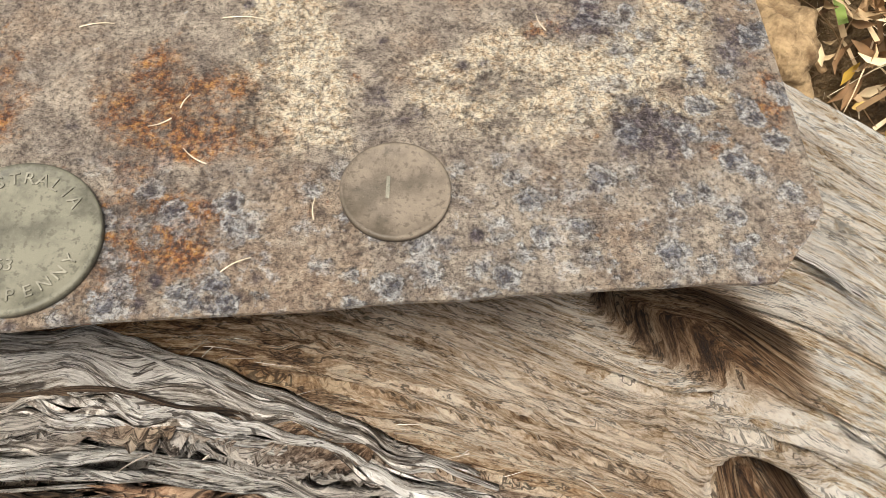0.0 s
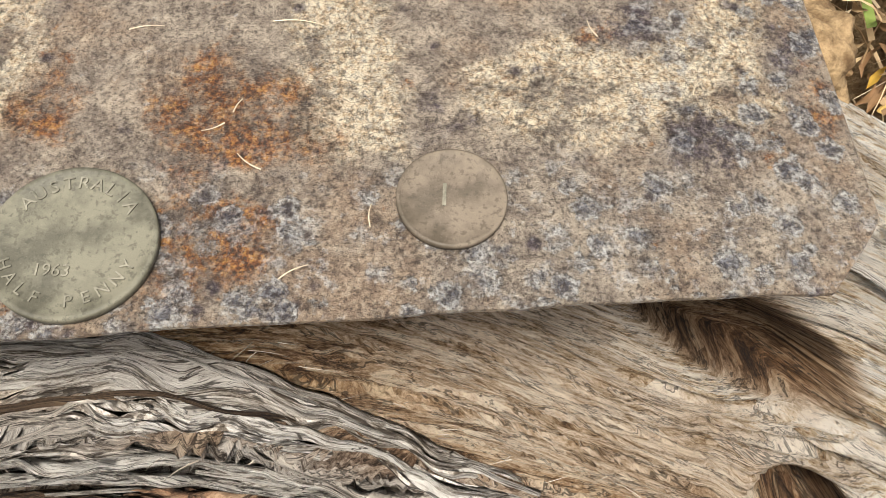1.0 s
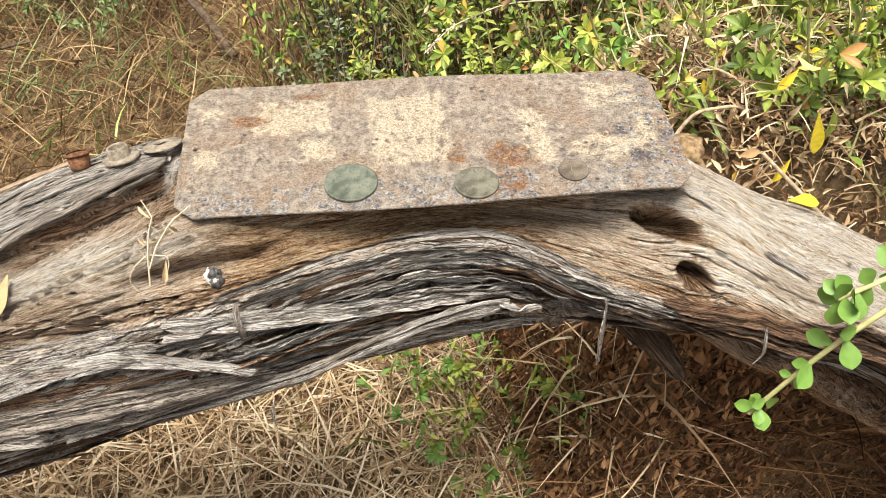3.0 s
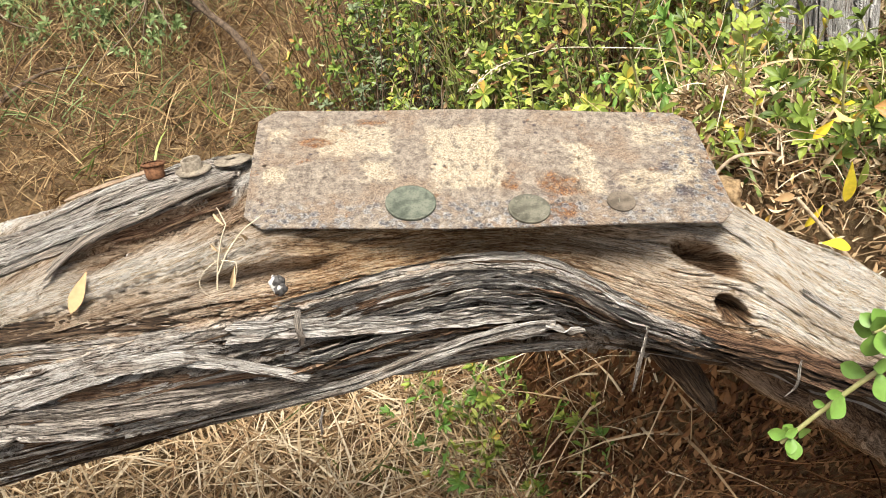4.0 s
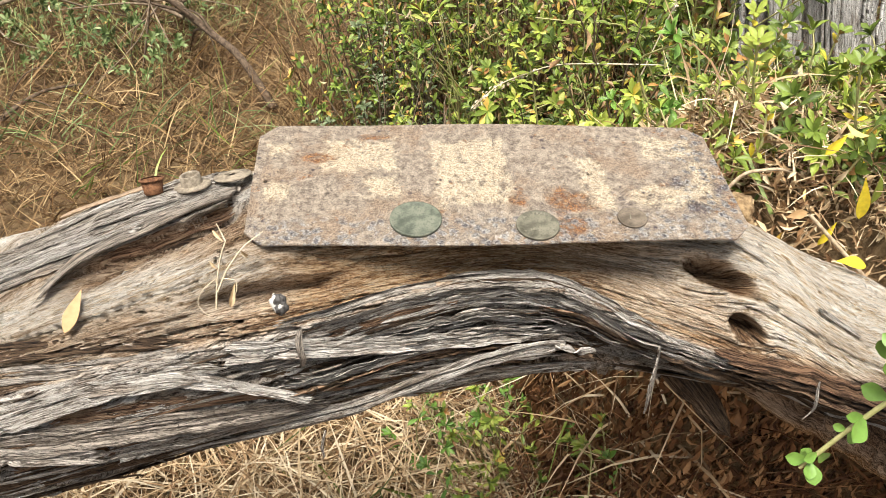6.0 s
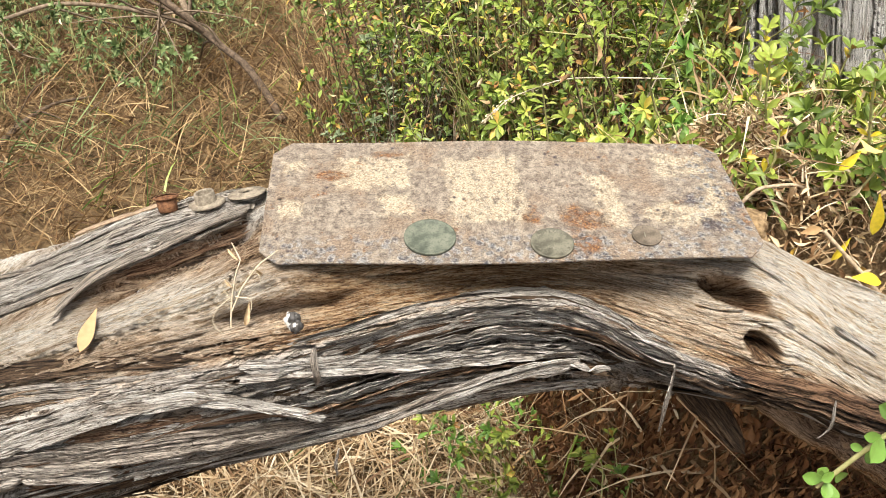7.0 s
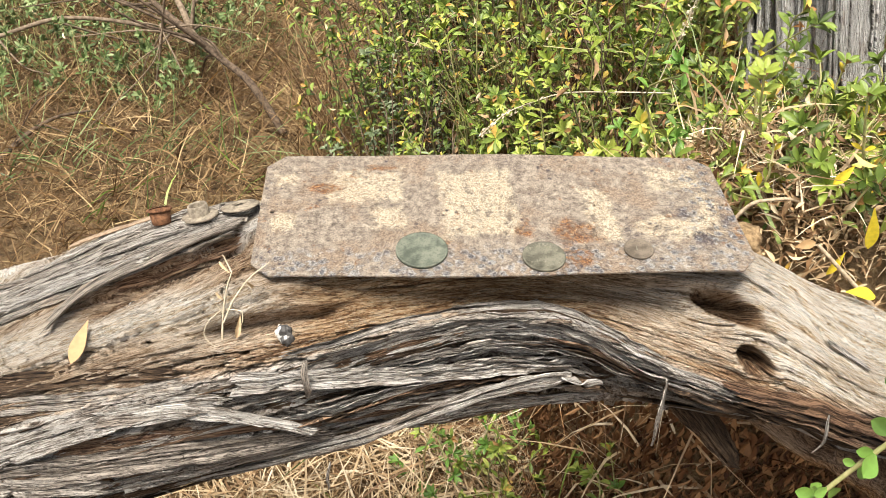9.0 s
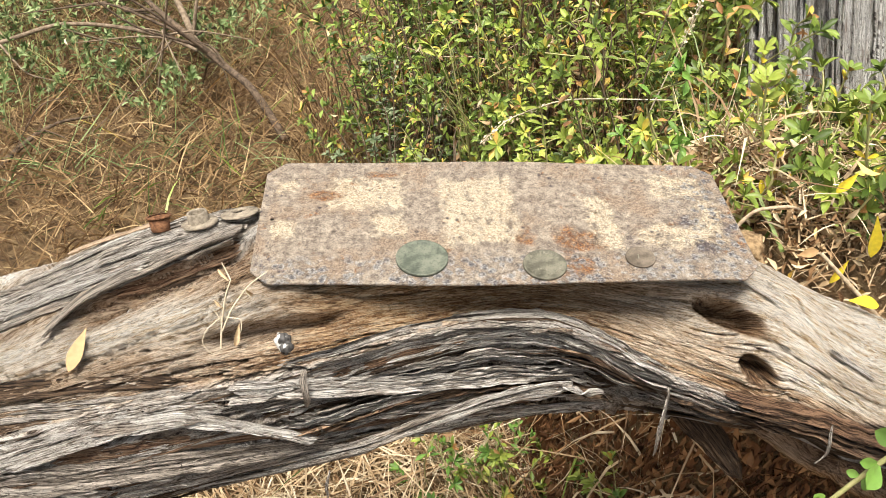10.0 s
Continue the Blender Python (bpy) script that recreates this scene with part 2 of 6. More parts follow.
def strip_material(name, dark, mid, light, aged=0.6):
    k = Mat(name, 0.85)
    al, ar = k.attr("along"), k.attr("around")
    rnd = k.n("ShaderNodeObjectInfo").outputs["Random"]

    def lay(sa, sr, sz):
        c = k.n("ShaderNodeCombineXYZ", X=k.math("MULTIPLY", al, sa), Y=k.math("MULTIPLY", ar, sr), Z=k.math("MULTIPLY", rnd, sz))
        return c.outputs[0]

    def hair(vec, width):
        return k.step(k.math("ABSOLUTE", k.math("SUBTRACT", k.noise(vec, 1.0, 4, 0.6, 0.5), 0.5)), width, width * 0.25)

    s = k.math("ADD", k.math("MULTIPLY", k.noise(lay(35, 1300, 40), 1.0, 10, 0.82, 0.4), 0.65), k.math("MULTIPLY", k.noise(lay(110, 3400, 60), 1.0, 6, 0.85, 0.3), 0.35))
    s = k.math("ADD", k.math("MULTIPLY", k.math("SUBTRACT", s, 0.5), 2.2), 0.5)
    flakes = k.math("ADD", k.math("MULTIPLY", k.chips(lay(75, 1400, 40)), 0.6), k.math("MULTIPLY", k.chips(lay(260, 3200, 60)), 0.4))
    s = k.math("ADD", s, k.math("MULTIPLY", k.math("SUBTRACT", flakes, 0.5), 0.24))
    col = k.ramp(s, (0.24, tuple(a * 0.4 for a in dark)), (0.36, dark), (0.45, mid), (0.565, light))
    stain = k.step(k.noise(lay(18, 160, 20), 1.0, 4, 0.6), 0.54, 0.68, 0.0, 0.55)
    col = k.mix(stain, col, k.ramp(s, (0.40, (0.09, 0.05, 0.028)), (0.60, (0.50, 0.35, 0.22))))
    tone = k.ramp(s, (0.42, tuple(a * 0.4 for a in dark)), (0.57, tuple(a * b for a, b in zip(mid, (0.85, 0.68, 0.52)))))
    col = k.mix(k.math("MULTIPLY", k.math("POWER", rnd, 2.0), aged), col, tone)
    lines = k.math("MAXIMUM", hair(lay(22, 620, 70), 0.018), k.math("MULTIPLY", hair(lay(60, 1900, 90), 0.018), 0.75))
    col = k.mix(k.math("MULTIPLY", lines, 0.85), col, (0.032, 0.021, 0.014))
    return k.done(col, k.math("SUBTRACT", s, k.math("MULTIPLY", lines, 0.5)), 1.0, 0.0022)


def plate_material():
    k = Mat("corroded_painted_steel", 0.7)
    p = k.pos("Object")
    x = k.n("ShaderNodeSeparateXYZ", Vector=p)
    px, py = x.outputs[0], x.outputs[1]
    big, med, small = k.noise(p, 45, 9, 0.7), k.noise(p, 170, 10, 0.75), k.noise(p, 800, 8, 0.75)
    jag = k.math("MULTIPLY", k.math("SUBTRACT", k.noise(p, 80, 8, 0.75), 0.5), 0.036)

    def box(cx, cy, w, h):
        dx = k.math("SUBTRACT", w / 2, k.math("ABSOLUTE", k.math("SUBTRACT", px, cx)))
        dy = k.math("SUBTRACT", h / 2, k.math("ABSOLUTE", k.math("SUBTRACT", py, cy)))
        return k.math("ADD", k.math("MINIMUM", dx, dy), jag)

    def blob(cx, cy, r, sq=1.0):
        dx, dy = k.math("SUBTRACT", px, cx), k.math("MULTIPLY", k.math("SUBTRACT", py, cy), sq)
        d = k.math("SQRT", k.math("ADD", k.math("MULTIPLY", dx, dx), k.math("MULTIPLY", dy, dy)))
        return k.math("ADD", k.math("SUBTRACT", r, d), jag)

    def union(items):
        out = items[0]
        for i in items[1:]:
            out = k.math("MAXIMUM", out, i)
        return out

    # worn ground coat: grey-brown, mottled
    base = k.ramp(med, (0.36, (0.17, 0.135, 0.11)), (0.45, (0.29, 0.235, 0.185)), (0.53, (0.41, 0.34, 0.265)), (0.64, (0.57, 0.47, 0.36)))
    base = k.mix(k.step(k.noise(p, 24, 8, 0.7), 0.48, 0.59, 0.0, 0.7), base, k.ramp(small, (0.38, (0.17, 0.105, 0.068)), (0.5, (0.34, 0.235, 0.155)), (0.62, (0.54, 0.40, 0.27))))
    # bars of flaking cream paint
    bars = union([box(-0.079, 0.080, 0.046, 0.034), box(-0.066, 0.046, 0.018, 0.020), box(-0.0085, 0.060, 0.046, 0.066), box(0.068, 0.044, 0.018, 0.050), box(0.112, 0.031, 0.046, 0.020), box(0.122, 0.082, 0.036, 0.022), box(0.137, 0.048, 0.012, 0.045),
                  box(-0.131, 0.088, 0.012, 0.014), box(-0.130, 0.045, 0.013, 0.016)])
    wear = k.math("ADD", k.math("MULTIPLY", med, 0.6), k.math("MULTIPLY", big, 0.5))
    paint = k.math("MULTIPLY", k.step(bars, -0.002, 0.003), k.step(wear, 0.44, 0.54))
    craze = k.step(k.cells(k.mix(0.002, p, k.n("ShaderNodeTexNoise", Vector=p, Scale=300.0).outputs["Color"]), 520, "DISTANCE_TO_EDGE"), 0.0, 0.06, 0.35, 1.0)
    paint = k.math("MULTIPLY", paint, k.math("MULTIPLY", craze, k.step(small, 0.31, 0.42)))
    cream = k.ramp(small, (0.38, (0.36, 0.22, 0.11)), (0.45, (0.72, 0.55, 0.35)), (0.55, (0.90, 0.80, 0.61)))
    col = k.mix(k.math("MULTIPLY", paint, 0.90), base, cream)
    # orange rust
    rusty = union([blob(0.047, 0.028, 0.013), blob(0.060, 0.024, 0.007), blob(0.018, 0.030, 0.006), blob(0.046, 0.005, 0.012, 1.3), blob(-0.105, 0.078, 0.012, 2.5), blob(-0.07, 0.10, 0.010, 2.4), blob(0.150, 0.03, 0.004, 0.5)])
    rust = k.math("MAXIMUM", k.step(rusty, -0.002, 0.004), k.step(k.noise(p, 75, 7, 0.7), 0.60, 0.67))
    rust = k.math("MULTIPLY", rust, k.step(med, 0.38, 0.55))
    rcol = k.ramp(small, (0.38, (0.022, 0.008, 0.005)), (0.45, (0.12, 0.035, 0.010)), (0.52, (0.34, 0.115, 0.024)), (0.60, (0.60, 0.30, 0.075)))
    col = k.mix(k.math("MULTIPLY", rust, 0.92), col, rcol)
    # dark purple-grey pits
    dark = k.math("MAXIMUM", k.math("MULTIPLY", k.step(k.cells(p, 150), 0.30, 0.10), k.step(k.noise(p, 60, 5, 0.6), 0.49, 0.55)), k.step(union([blob(0.118, 0.044, 0.006), blob(0.128, 0.020, 0.007), blob(0.086, 0.026, 0.005), blob(0.146, 0.036, 0.006)]), -0.002, 0.004))
    dark = k.math("MULTIPLY", dark, k.step(big, 0.43, 0.50))
    col = k.mix(k.math("MULTIPLY", dark, 0.95), col, k.ramp(small, (0.40, (0.018, 0.013, 0.020)), (0.50, (0.075, 0.058, 0.07)), (0.60, (0.22, 0.18, 0.19))))
    # chalky corrosion along the front edge
    edge = k.math("MULTIPLY", k.step(py, 0.024, 0.001), k.step(k.noise(p, 210, 6, 0.7), 0.53, 0.62))
    spots = k.math("MULTIPLY", k.step(k.noise(p, 330, 5, 0.65), 0.64, 0.70), 0.5)
    warp = k.mix(0.0016, p, k.n("ShaderNodeTexNoise", Vector=p, Scale=400.0, Detail=4.0).outputs["Color"])
    cell = k.math("ADD", k.cells(warp, 165), k.math("MULTIPLY", k.math("SUBTRACT", k.noise(p, 420, 6, 0.75), 0.5), 1.1))
    where = k.math("MAXIMUM", k.step(py, 0.026, 0.008), k.step(px, 0.105, 0.135))
    where = k.math("MULTIPLY", where, k.step(k.noise(p, 70, 4, 0.6), 0.38, 0.47))
    ring = k.math("MULTIPLY", k.math("MULTIPLY", k.step(cell, 0.20, 0.30), k.step(cell, 0.46, 0.34)), where)
    core = k.math("MULTIPLY", k.step(cell, 0.28, 0.18), where)
    col = k.mix(k.math("MULTIPLY", core, 0.88), col, k.ramp(small, (0.40, (0.035, 0.036, 0.05)), (0.50, (0.13, 0.135, 0.16)), (0.60, (0.36, 0.37, 0.39))))
    chalk = k.math("MAXIMUM", k.math("MAXIMUM", k.math("MULTIPLY", edge, 0.6), spots), k.math("MULTIPLY", k.math("MULTIPLY", ring, k.step(med, 0.34, 0.50)), 0.9))
    col = k.mix(chalk, col, k.ramp(small, (0.40, (0.20, 0.19, 0.20)), (0.55, (0.72, 0.71, 0.68))))
    speck = k.noise(p, 1300, 7, 0.8)
    blotch = k.noise(p, 260, 6, 0.8)
    col = k.mix(k.step(blotch, 0.46, 0.38, 0.0, 0.65), col, (0.07, 0.048, 0.038))
    grit = k.chips(k.pos("Object", (750, 750, 750)))
    grain = k.chips(k.pos("Object", (1900, 1900, 1900)))
    grit = k.math("ADD", k.math("MULTIPLY", grit, 0.5), k.math("MULTIPLY", grain, 0.5))
    col = k.mix(k.step(grit, 0.36, 0.16, 0.0, 0.35), col, (0.06, 0.042, 0.034))
    col = k.mix(k.step(grit, 0.64, 0.84, 0.0, 0.40), col, k.mix(0.5, col, (0.86, 0.74, 0.56)))
    col = k.mix(k.step(speck, 0.48, 0.42, 0.0, 0.7), col, (0.045, 0.034, 0.028))
    col = k.mix(k.step(speck, 0.55, 0.64, 0.0, 0.35), col, (0.66, 0.56, 0.42))
    h = k.math("ADD", k.math("ADD", k.math("MULTIPLY", small, 0.6), k.math("MULTIPLY", med, 0.7)), k.math("ADD", k.math("MULTIPLY", paint, 0.35), k.math("MULTIPLY", rust, 0.3)))
    h = k.math("ADD", h, k.math("ADD", k.math("ADD", k.math("MULTIPLY", speck, 0.8), k.math("ADD", k.math("MULTIPLY", blotch, 0.8), k.math("MULTIPLY", grit, 0.35))), k.math("MULTIPLY", ring, 0.5)))
    return k.done(col, h, 1.0, 0.0014, k.step(med, 0.3, 0.7, 0.85, 0.55))


def coin_material(name, a, b, c, metal=0.35):
    k = Mat(name, 0.5, metal)
    p = k.pos("Object")
    n1, n2, n3 = k.noise(p, 160, 5, 0.6), k.noise(p, 900, 5, 0.7), k.noise(p, 3500, 3, 0.7)
    col = k.ramp(n1, (0.4, a), (0.5, b), (0.6, c))
    col = k.mix(k.step(n2, 0.52, 0.62, 0.0, 0.55), col, tuple(v * 0.6 for v in a))
    col = k.mix(k.step(n3, 0.6, 0.75, 0.0, 0.4), col, tuple(min(1, v * 1.7) for v in c))
    return k.done(col, k.math("ADD", n2, k.math("MULTIPLY", n3, 0.5)), 0.35, 0.0003, k.step(n1, 0.4, 0.6, 0.48, 0.72))


def plain_material(name, a, b, scale=300, rough=0.8, metal=0.0, bump=0.5, dist=0.0006):
    k = Mat(name, rough, metal)
    p = k.pos("Object")
    n1, n2 = k.noise(p, scale, 6, 0.65), k.noise(p, scale * 5, 4, 0.7)
    col = k.mix(k.step(n1, 0.32, 0.68), a, b)
    col = k.mix(k.step(n2, 0.5, 0.75, 0.0, 0.4), col, tuple(v * 0.4 for v in a))
    return k.done(col, k.math("ADD", n1, k.math("MULTIPLY", n2, 0.5)), bump, dist)


def blade_material(name, *stops, rough=0.7, trans=0.0):
    """Blades and leaves: each one of its own shade."""
    k = Mat(name, rough)
    g = k.n("ShaderNodeNewGeometry").outputs["Random Per Island"]
    p = k.pos("Object")
    col = k.ramp(g, *stops)
    n = k.noise(p, 260, 4)
    col = k.mix(k.step(n, 0.35, 0.7, 0.0, 0.35), col, k.mix(0.5, col, (0.05, 0.04, 0.02)))
    if trans:
        k.b.inputs["Transmission Weight"].default_value = 0.0
        k.b.inputs["Subsurface Weight"].default_value = trans
        k.b.inputs["Subsurface Radius"].default_value = (0.004, 0.006, 0.002)
    return k.done(col, n, 0.3, 0.0006)


def ground_material():
    k = Mat("dry_soil_and_litter", 0.95)
    p = k.pos("Object")
    a, b, c = k.noise(p, 5, 5), k.noise(p, 45, 6, 0.7, 1.0), k.noise(p, 200, 4, 0.7)
    col = k.ramp(b, (0.3, (0.045, 0.028, 0.016)), (0.5, (0.19, 0.122, 0.060)), (0.7, (0.38, 0.27, 0.145)))
    col = k.mix(k.step(a, 0.5, 0.7, 0.0, 0.6), col, k.mix(c, (0.10, 0.055, 0.025), (0.30, 0.19, 0.09)))
    return k.done(col, k.math("ADD", b, c), 1.0, 0.01)


WOOD = wood_material()
GREY_STRIP = strip_material("grey_bark_fibre", (0.15, 0.118, 0.088), (0.54, 0.478, 0.405), (0.85, 0.81, 0.745))
PALE_STRIP = strip_material("bleached_bark_fibre", (0.23, 0.19, 0.15), (0.66, 0.60, 0.525), (0.88, 0.84, 0.77))
TREE_BARK = strip_material("grey_white_tree_bark", (0.40, 0.36, 0.315), (0.80, 0.76, 0.71), (0.94, 0.92, 0.89), 0.0)
REDDISH_STRIP = strip_material("red_brown_inner_bark", (0.09, 0.042, 0.022), (0.33, 0.19, 0.11), (0.54, 0.37, 0.24))
# inner bark brown, darkened so that it also gives the undercut's shade
DARK_STRIP = strip_material("dark_inner_bark_and_shade", (0.022, 0.012, 0.007), (0.10, 0.060, 0.034), (0.25, 0.165, 0.10))
PLATE = plate_material()
GREEN_BRONZE = coin_material("green_tarnished_bronze", (0.07, 0.08, 0.059), (0.115, 0.127, 0.094), (0.156, 0.164, 0.123), 0.0)
OLIVE_BRONZE = coin_material("olive_tarnished_bronze", (0.08, 0.075, 0.054), (0.123, 0.116, 0.084), (0.164, 0.154, 0.113), 0.0)
BROWN_BRONZE = coin_material("brown_tarnished_bronze", (0.086, 0.069, 0.049), (0.127, 0.101, 0.074), (0.168, 0.135, 0.1), 0.0)
RUST = plain_material("rusted_iron", (0.085, 0.036, 0.017), (0.24, 0.115, 0.055), 350, 0.9)
GREYRUST = plain_material("dull_corroded_iron", (0.14, 0.115, 0.085), (0.33, 0.28, 0.21), 300, 0.85)
STRAW = blade_material("dry_straw", (0.0, (0.18, 0.10, 0.05)), (0.3, (0.46, 0.31, 0.165)), (0.65, (0.68, 0.52, 0.32)), (1.0, (0.84, 0.72, 0.51)))
RUSSET = blade_material("brown_dry_grass", (0.0, (0.075, 0.037, 0.016)), (0.4, (0.172, 0.097, 0.040)), (0.75, (0.30, 0.19, 0.085)), (1.0, (0.48, 0.345, 0.175)))
FADED = blade_material("faded_tan_grass", (0.0, (0.20, 0.115, 0.052)), (0.5, (0.34, 0.225, 0.108)), (1.0, (0.50, 0.375, 0.20)))
DEAD_LEAF = blade_material("curled_dead_leaf", (0.0, (0.13, 0.065, 0.028)), (0.35, (0.34, 0.20, 0.095)), (0.7, (0.58, 0.42, 0.235)), (0.92, (0.74, 0.61, 0.40)), (1.0, (0.68, 0.42, 0.05)))
HUSK = blade_material("dead_brown_foliage", (0.0, (0.06, 0.022, 0.009)), (0.5, (0.19, 0.085, 0.034)), (1.0, (0.42, 0.24, 0.11)))
LEAF = blade_material("fresh_green_leaf", (0.0, (0.045, 0.076, 0.012)), (0.35, (0.108, 0.162, 0.026)), (0.7, (0.19, 0.26, 0.044)), (0.86, (0.33, 0.42, 0.11)), (0.90, (0.55, 0.43, 0.08)), (0.94, (0.42, 0.22, 0.07)), (1.0, (0.24, 0.12, 0.05)), rough=0.45, trans=0.25)
LIGHT_LEAF = blade_material("yellow_green_leaf", (0.0, (0.11, 0.16, 0.024)), (0.35, (0.235, 0.305, 0.047)), (0.7, (0.335, 0.395, 0.070)), (0.86, (0.45, 0.475, 0.12)), (0.92, (0.66, 0.52, 0.08)), (0.96, (0.46, 0.26, 0.09)), (1.0, (0.34, 0.19, 0.08)), rough=0.45, trans=0.25)
SPRIG = blade_material("bright_green_leaf", (0.0, (0.10, 0.205, 0.032)), (1.0, (0.19, 0.325, 0.065)), rough=0.45, trans=0.25)
DULL_LEAF = blade_material("grey_green_leaf", (0.0, (0.075, 0.105, 0.045)), (0.6, (0.165, 0.205, 0.105)), (1.0, (0.31, 0.36, 0.225)), rough=0.6)
OLIVE_LEAF = blade_material("olive_herb_leaf", (0.0, (0.06, 0.10, 0.03)), (0.6, (0.15, 0.21, 0.065)), (1.0, (0.30, 0.36, 0.17)), rough=0.6)
YELLOW = blade_material("yellow_leaf", (0.0, (0.66, 0.48, 0.02)), (1.0, (0.80, 0.66, 0.06)), rough=0.5, trans=0.2)
TAN_LEAF = blade_material("tan_dry_leaf", (0.0, (0.42, 0.25, 0.11)), (1.0, (0.50, 0.33, 0.165)), rough=0.6)
FLAKE = plain_material("brown_scaled_iron", (0.20, 0.135, 0.085), (0.42, 0.31, 0.21), 300, 0.9)
STEM = plain_material("pale_green_stem", (0.36, 0.36, 0.14), (0.50, 0.46, 0.22), 200, 0.6)
DARK_TWIG = plain_material("dark_brown_twig", (0.05, 0.034, 0.022), (0.17, 0.12, 0.08), 120, 0.9)
DRY_TWIG = plain_material("pale_brown_twig", (0.28, 0.20, 0.125), (0.56, 0.45, 0.31), 200, 0.85)
TWIG = plain_material("dry_grey_twig", (0.12, 0.085, 0.055), (0.30, 0.23, 0.16), 120, 0.9)
PALE_STALK = plain_material("bleached_stalk", (0.58, 0.48, 0.33), (0.78, 0.69, 0.52), 200, 0.8)
SOIL = ground_material()
LETTER = coin_material("rubbed_bronze", (0.125, 0.118, 0.087), (0.18, 0.168, 0.127), (0.24, 0.225, 0.172), 0.0)


# ---- ground ----
def lift(x, y):
    """The ground's height: a dry flat, and a bank of litter beside the tree."""
    x, y = np.asarray(x, float), np.asarray(y, float)
    far = 0.38 * sstep(x + 0.25 * (y - 0.3), 0.06, 0.42) * sstep(y, 0.07, 0.32)
    near = 0.555 * sstep(x + 0.2 * y, 0.17, 0.27) * sstep(y, 0.035, 0.125) * (1 - 0.75 * sstep(y, 0.2, 0.55))
    bank = np.maximum(near, far) * (1 - sstep(np.hypot(x - 0.6, y - 0.6), 0.9, 3.0))
    rough = (fbm(x * 3, y * 3, 0, 5, 4) - 0.5) * 0.07
    return -0.03 + bank + rough * np.exp(-np.hypot(x, y) / 60)


def make_ground():
    n = 200
    t = np.linspace(-1, 1, n)
    a = np.sinh(t * 10.0) / np.sinh(10.0) * 3000
    x, y = np.meshgrid(a + 0.2, a + 0.2, indexing="ij")
    me = mesh_of("ground", np.stack([x, y, lift(x, y)], -1).reshape(-1, 3), grid_faces(n, n), SOIL)
    tagged(new("ground", me), "dry sandy ground covered in straw and litter", "ground", kind="structure")


make_ground()

# ---- the fallen trunk ----
LOG_X = [-1.6, -1.0, -0.6, -0.45, -0.33, -0.24, -0.145, -0.05, 0.0, 0.05, 0.1, 0.16, 0.19, 0.22, 0.265, 0.3, 0.42, 0.6, 0.95]
LOG_Y = [0.02, 0.025, 0.03, 0.032, 0.034, 0.036, 0.042, 0.047, 0.05, 0.05, 0.046, 0.031, 0.018, 0.004, -0.006, -0.012, -0.02, -0.02, -0.02]
LOG_Z = [0.05, 0.25, 0.39, 0.44, 0.482, 0.51, 0.531, 0.543, 0.548, 0.549, 0.541, 0.537, 0.525, 0.505, 0.485, 0.46, 0.38, 0.23, -0.02]
LOG_RY = [0.13, 0.12, 0.11, 0.105, 0.102, 0.100, 0.090, 0.081, 0.076, 0.074, 0.073, 0.077, 0.080, 0.081, 0.083, 0.086, 0.095, 0.11, 0.13]
LOG_RZ = [0.12, 0.115, 0.105, 0.1, 0.094, 0.088, 0.083, 0.072, 0.068, 0.065, 0.065, 0.063, 0.064, 0.065, 0.066, 0.07, 0.08, 0.1, 0.12]
FINE_X = np.linspace(-1.6, 0.95, 2000)


def smooth_line(values):
    v = np.interp(FINE_X, LOG_X, values)
    w = np.hanning(51)
    p = np.pad(v, 25, mode="edge")
    return np.convolve(p, w / w.sum(), "valid")


LOG_LINES = [smooth_line(v) for v in (LOG_Y, LOG_Z, LOG_RY, LOG_RZ)]
KNOTS = [(0.143, -0.007, 0.588, 0.0215, 0.0110, 0.026), (0.154, -0.024, 0.564, 0.0105, 0.0080, 0.022)]
EDGE_X = [-1.6, -0.4, -0.3, -0.2, -0.13, -0.1, -0.065, -0.028, 0.006, 0.035, 0.056, 0.078, 0.1, 0.13, 0.16, 0.19, 0.26, 0.4, 0.95]
EDGE_A = [0.95, 0.95, 0.98, 1.0, 1.02, 0.99, 0.93, 0.89, 0.91, 0.96, 1.06, 1.18, 1.27, 1.33, 1.31, 1.13, 0.81, 0.82, 1.0]


def bark_edge(x):
    """Angle from the top at which the fibrous bark begins."""
    return np.interp(x, EDGE_X, EDGE_A) + 0.06 * (fbm(np.asarray(x) * 35, 0.3, 0, 77, 2) - 0.5)


def log_raw(x, a):
    y0, z0, ry, rz = (np.interp(x, FINE_X, v) for v in LOG_LINES)
    s, c = np.sin(a), np.cos(a)
    n = 2.0 + 0.35 * (1 - sstep(x, -0.25, -0.05))
    r = (np.abs(s / ry) ** n + np.abs(c / rz) ** n) ** (-1 / n)
    return y0 - s * r, z0 + c * r


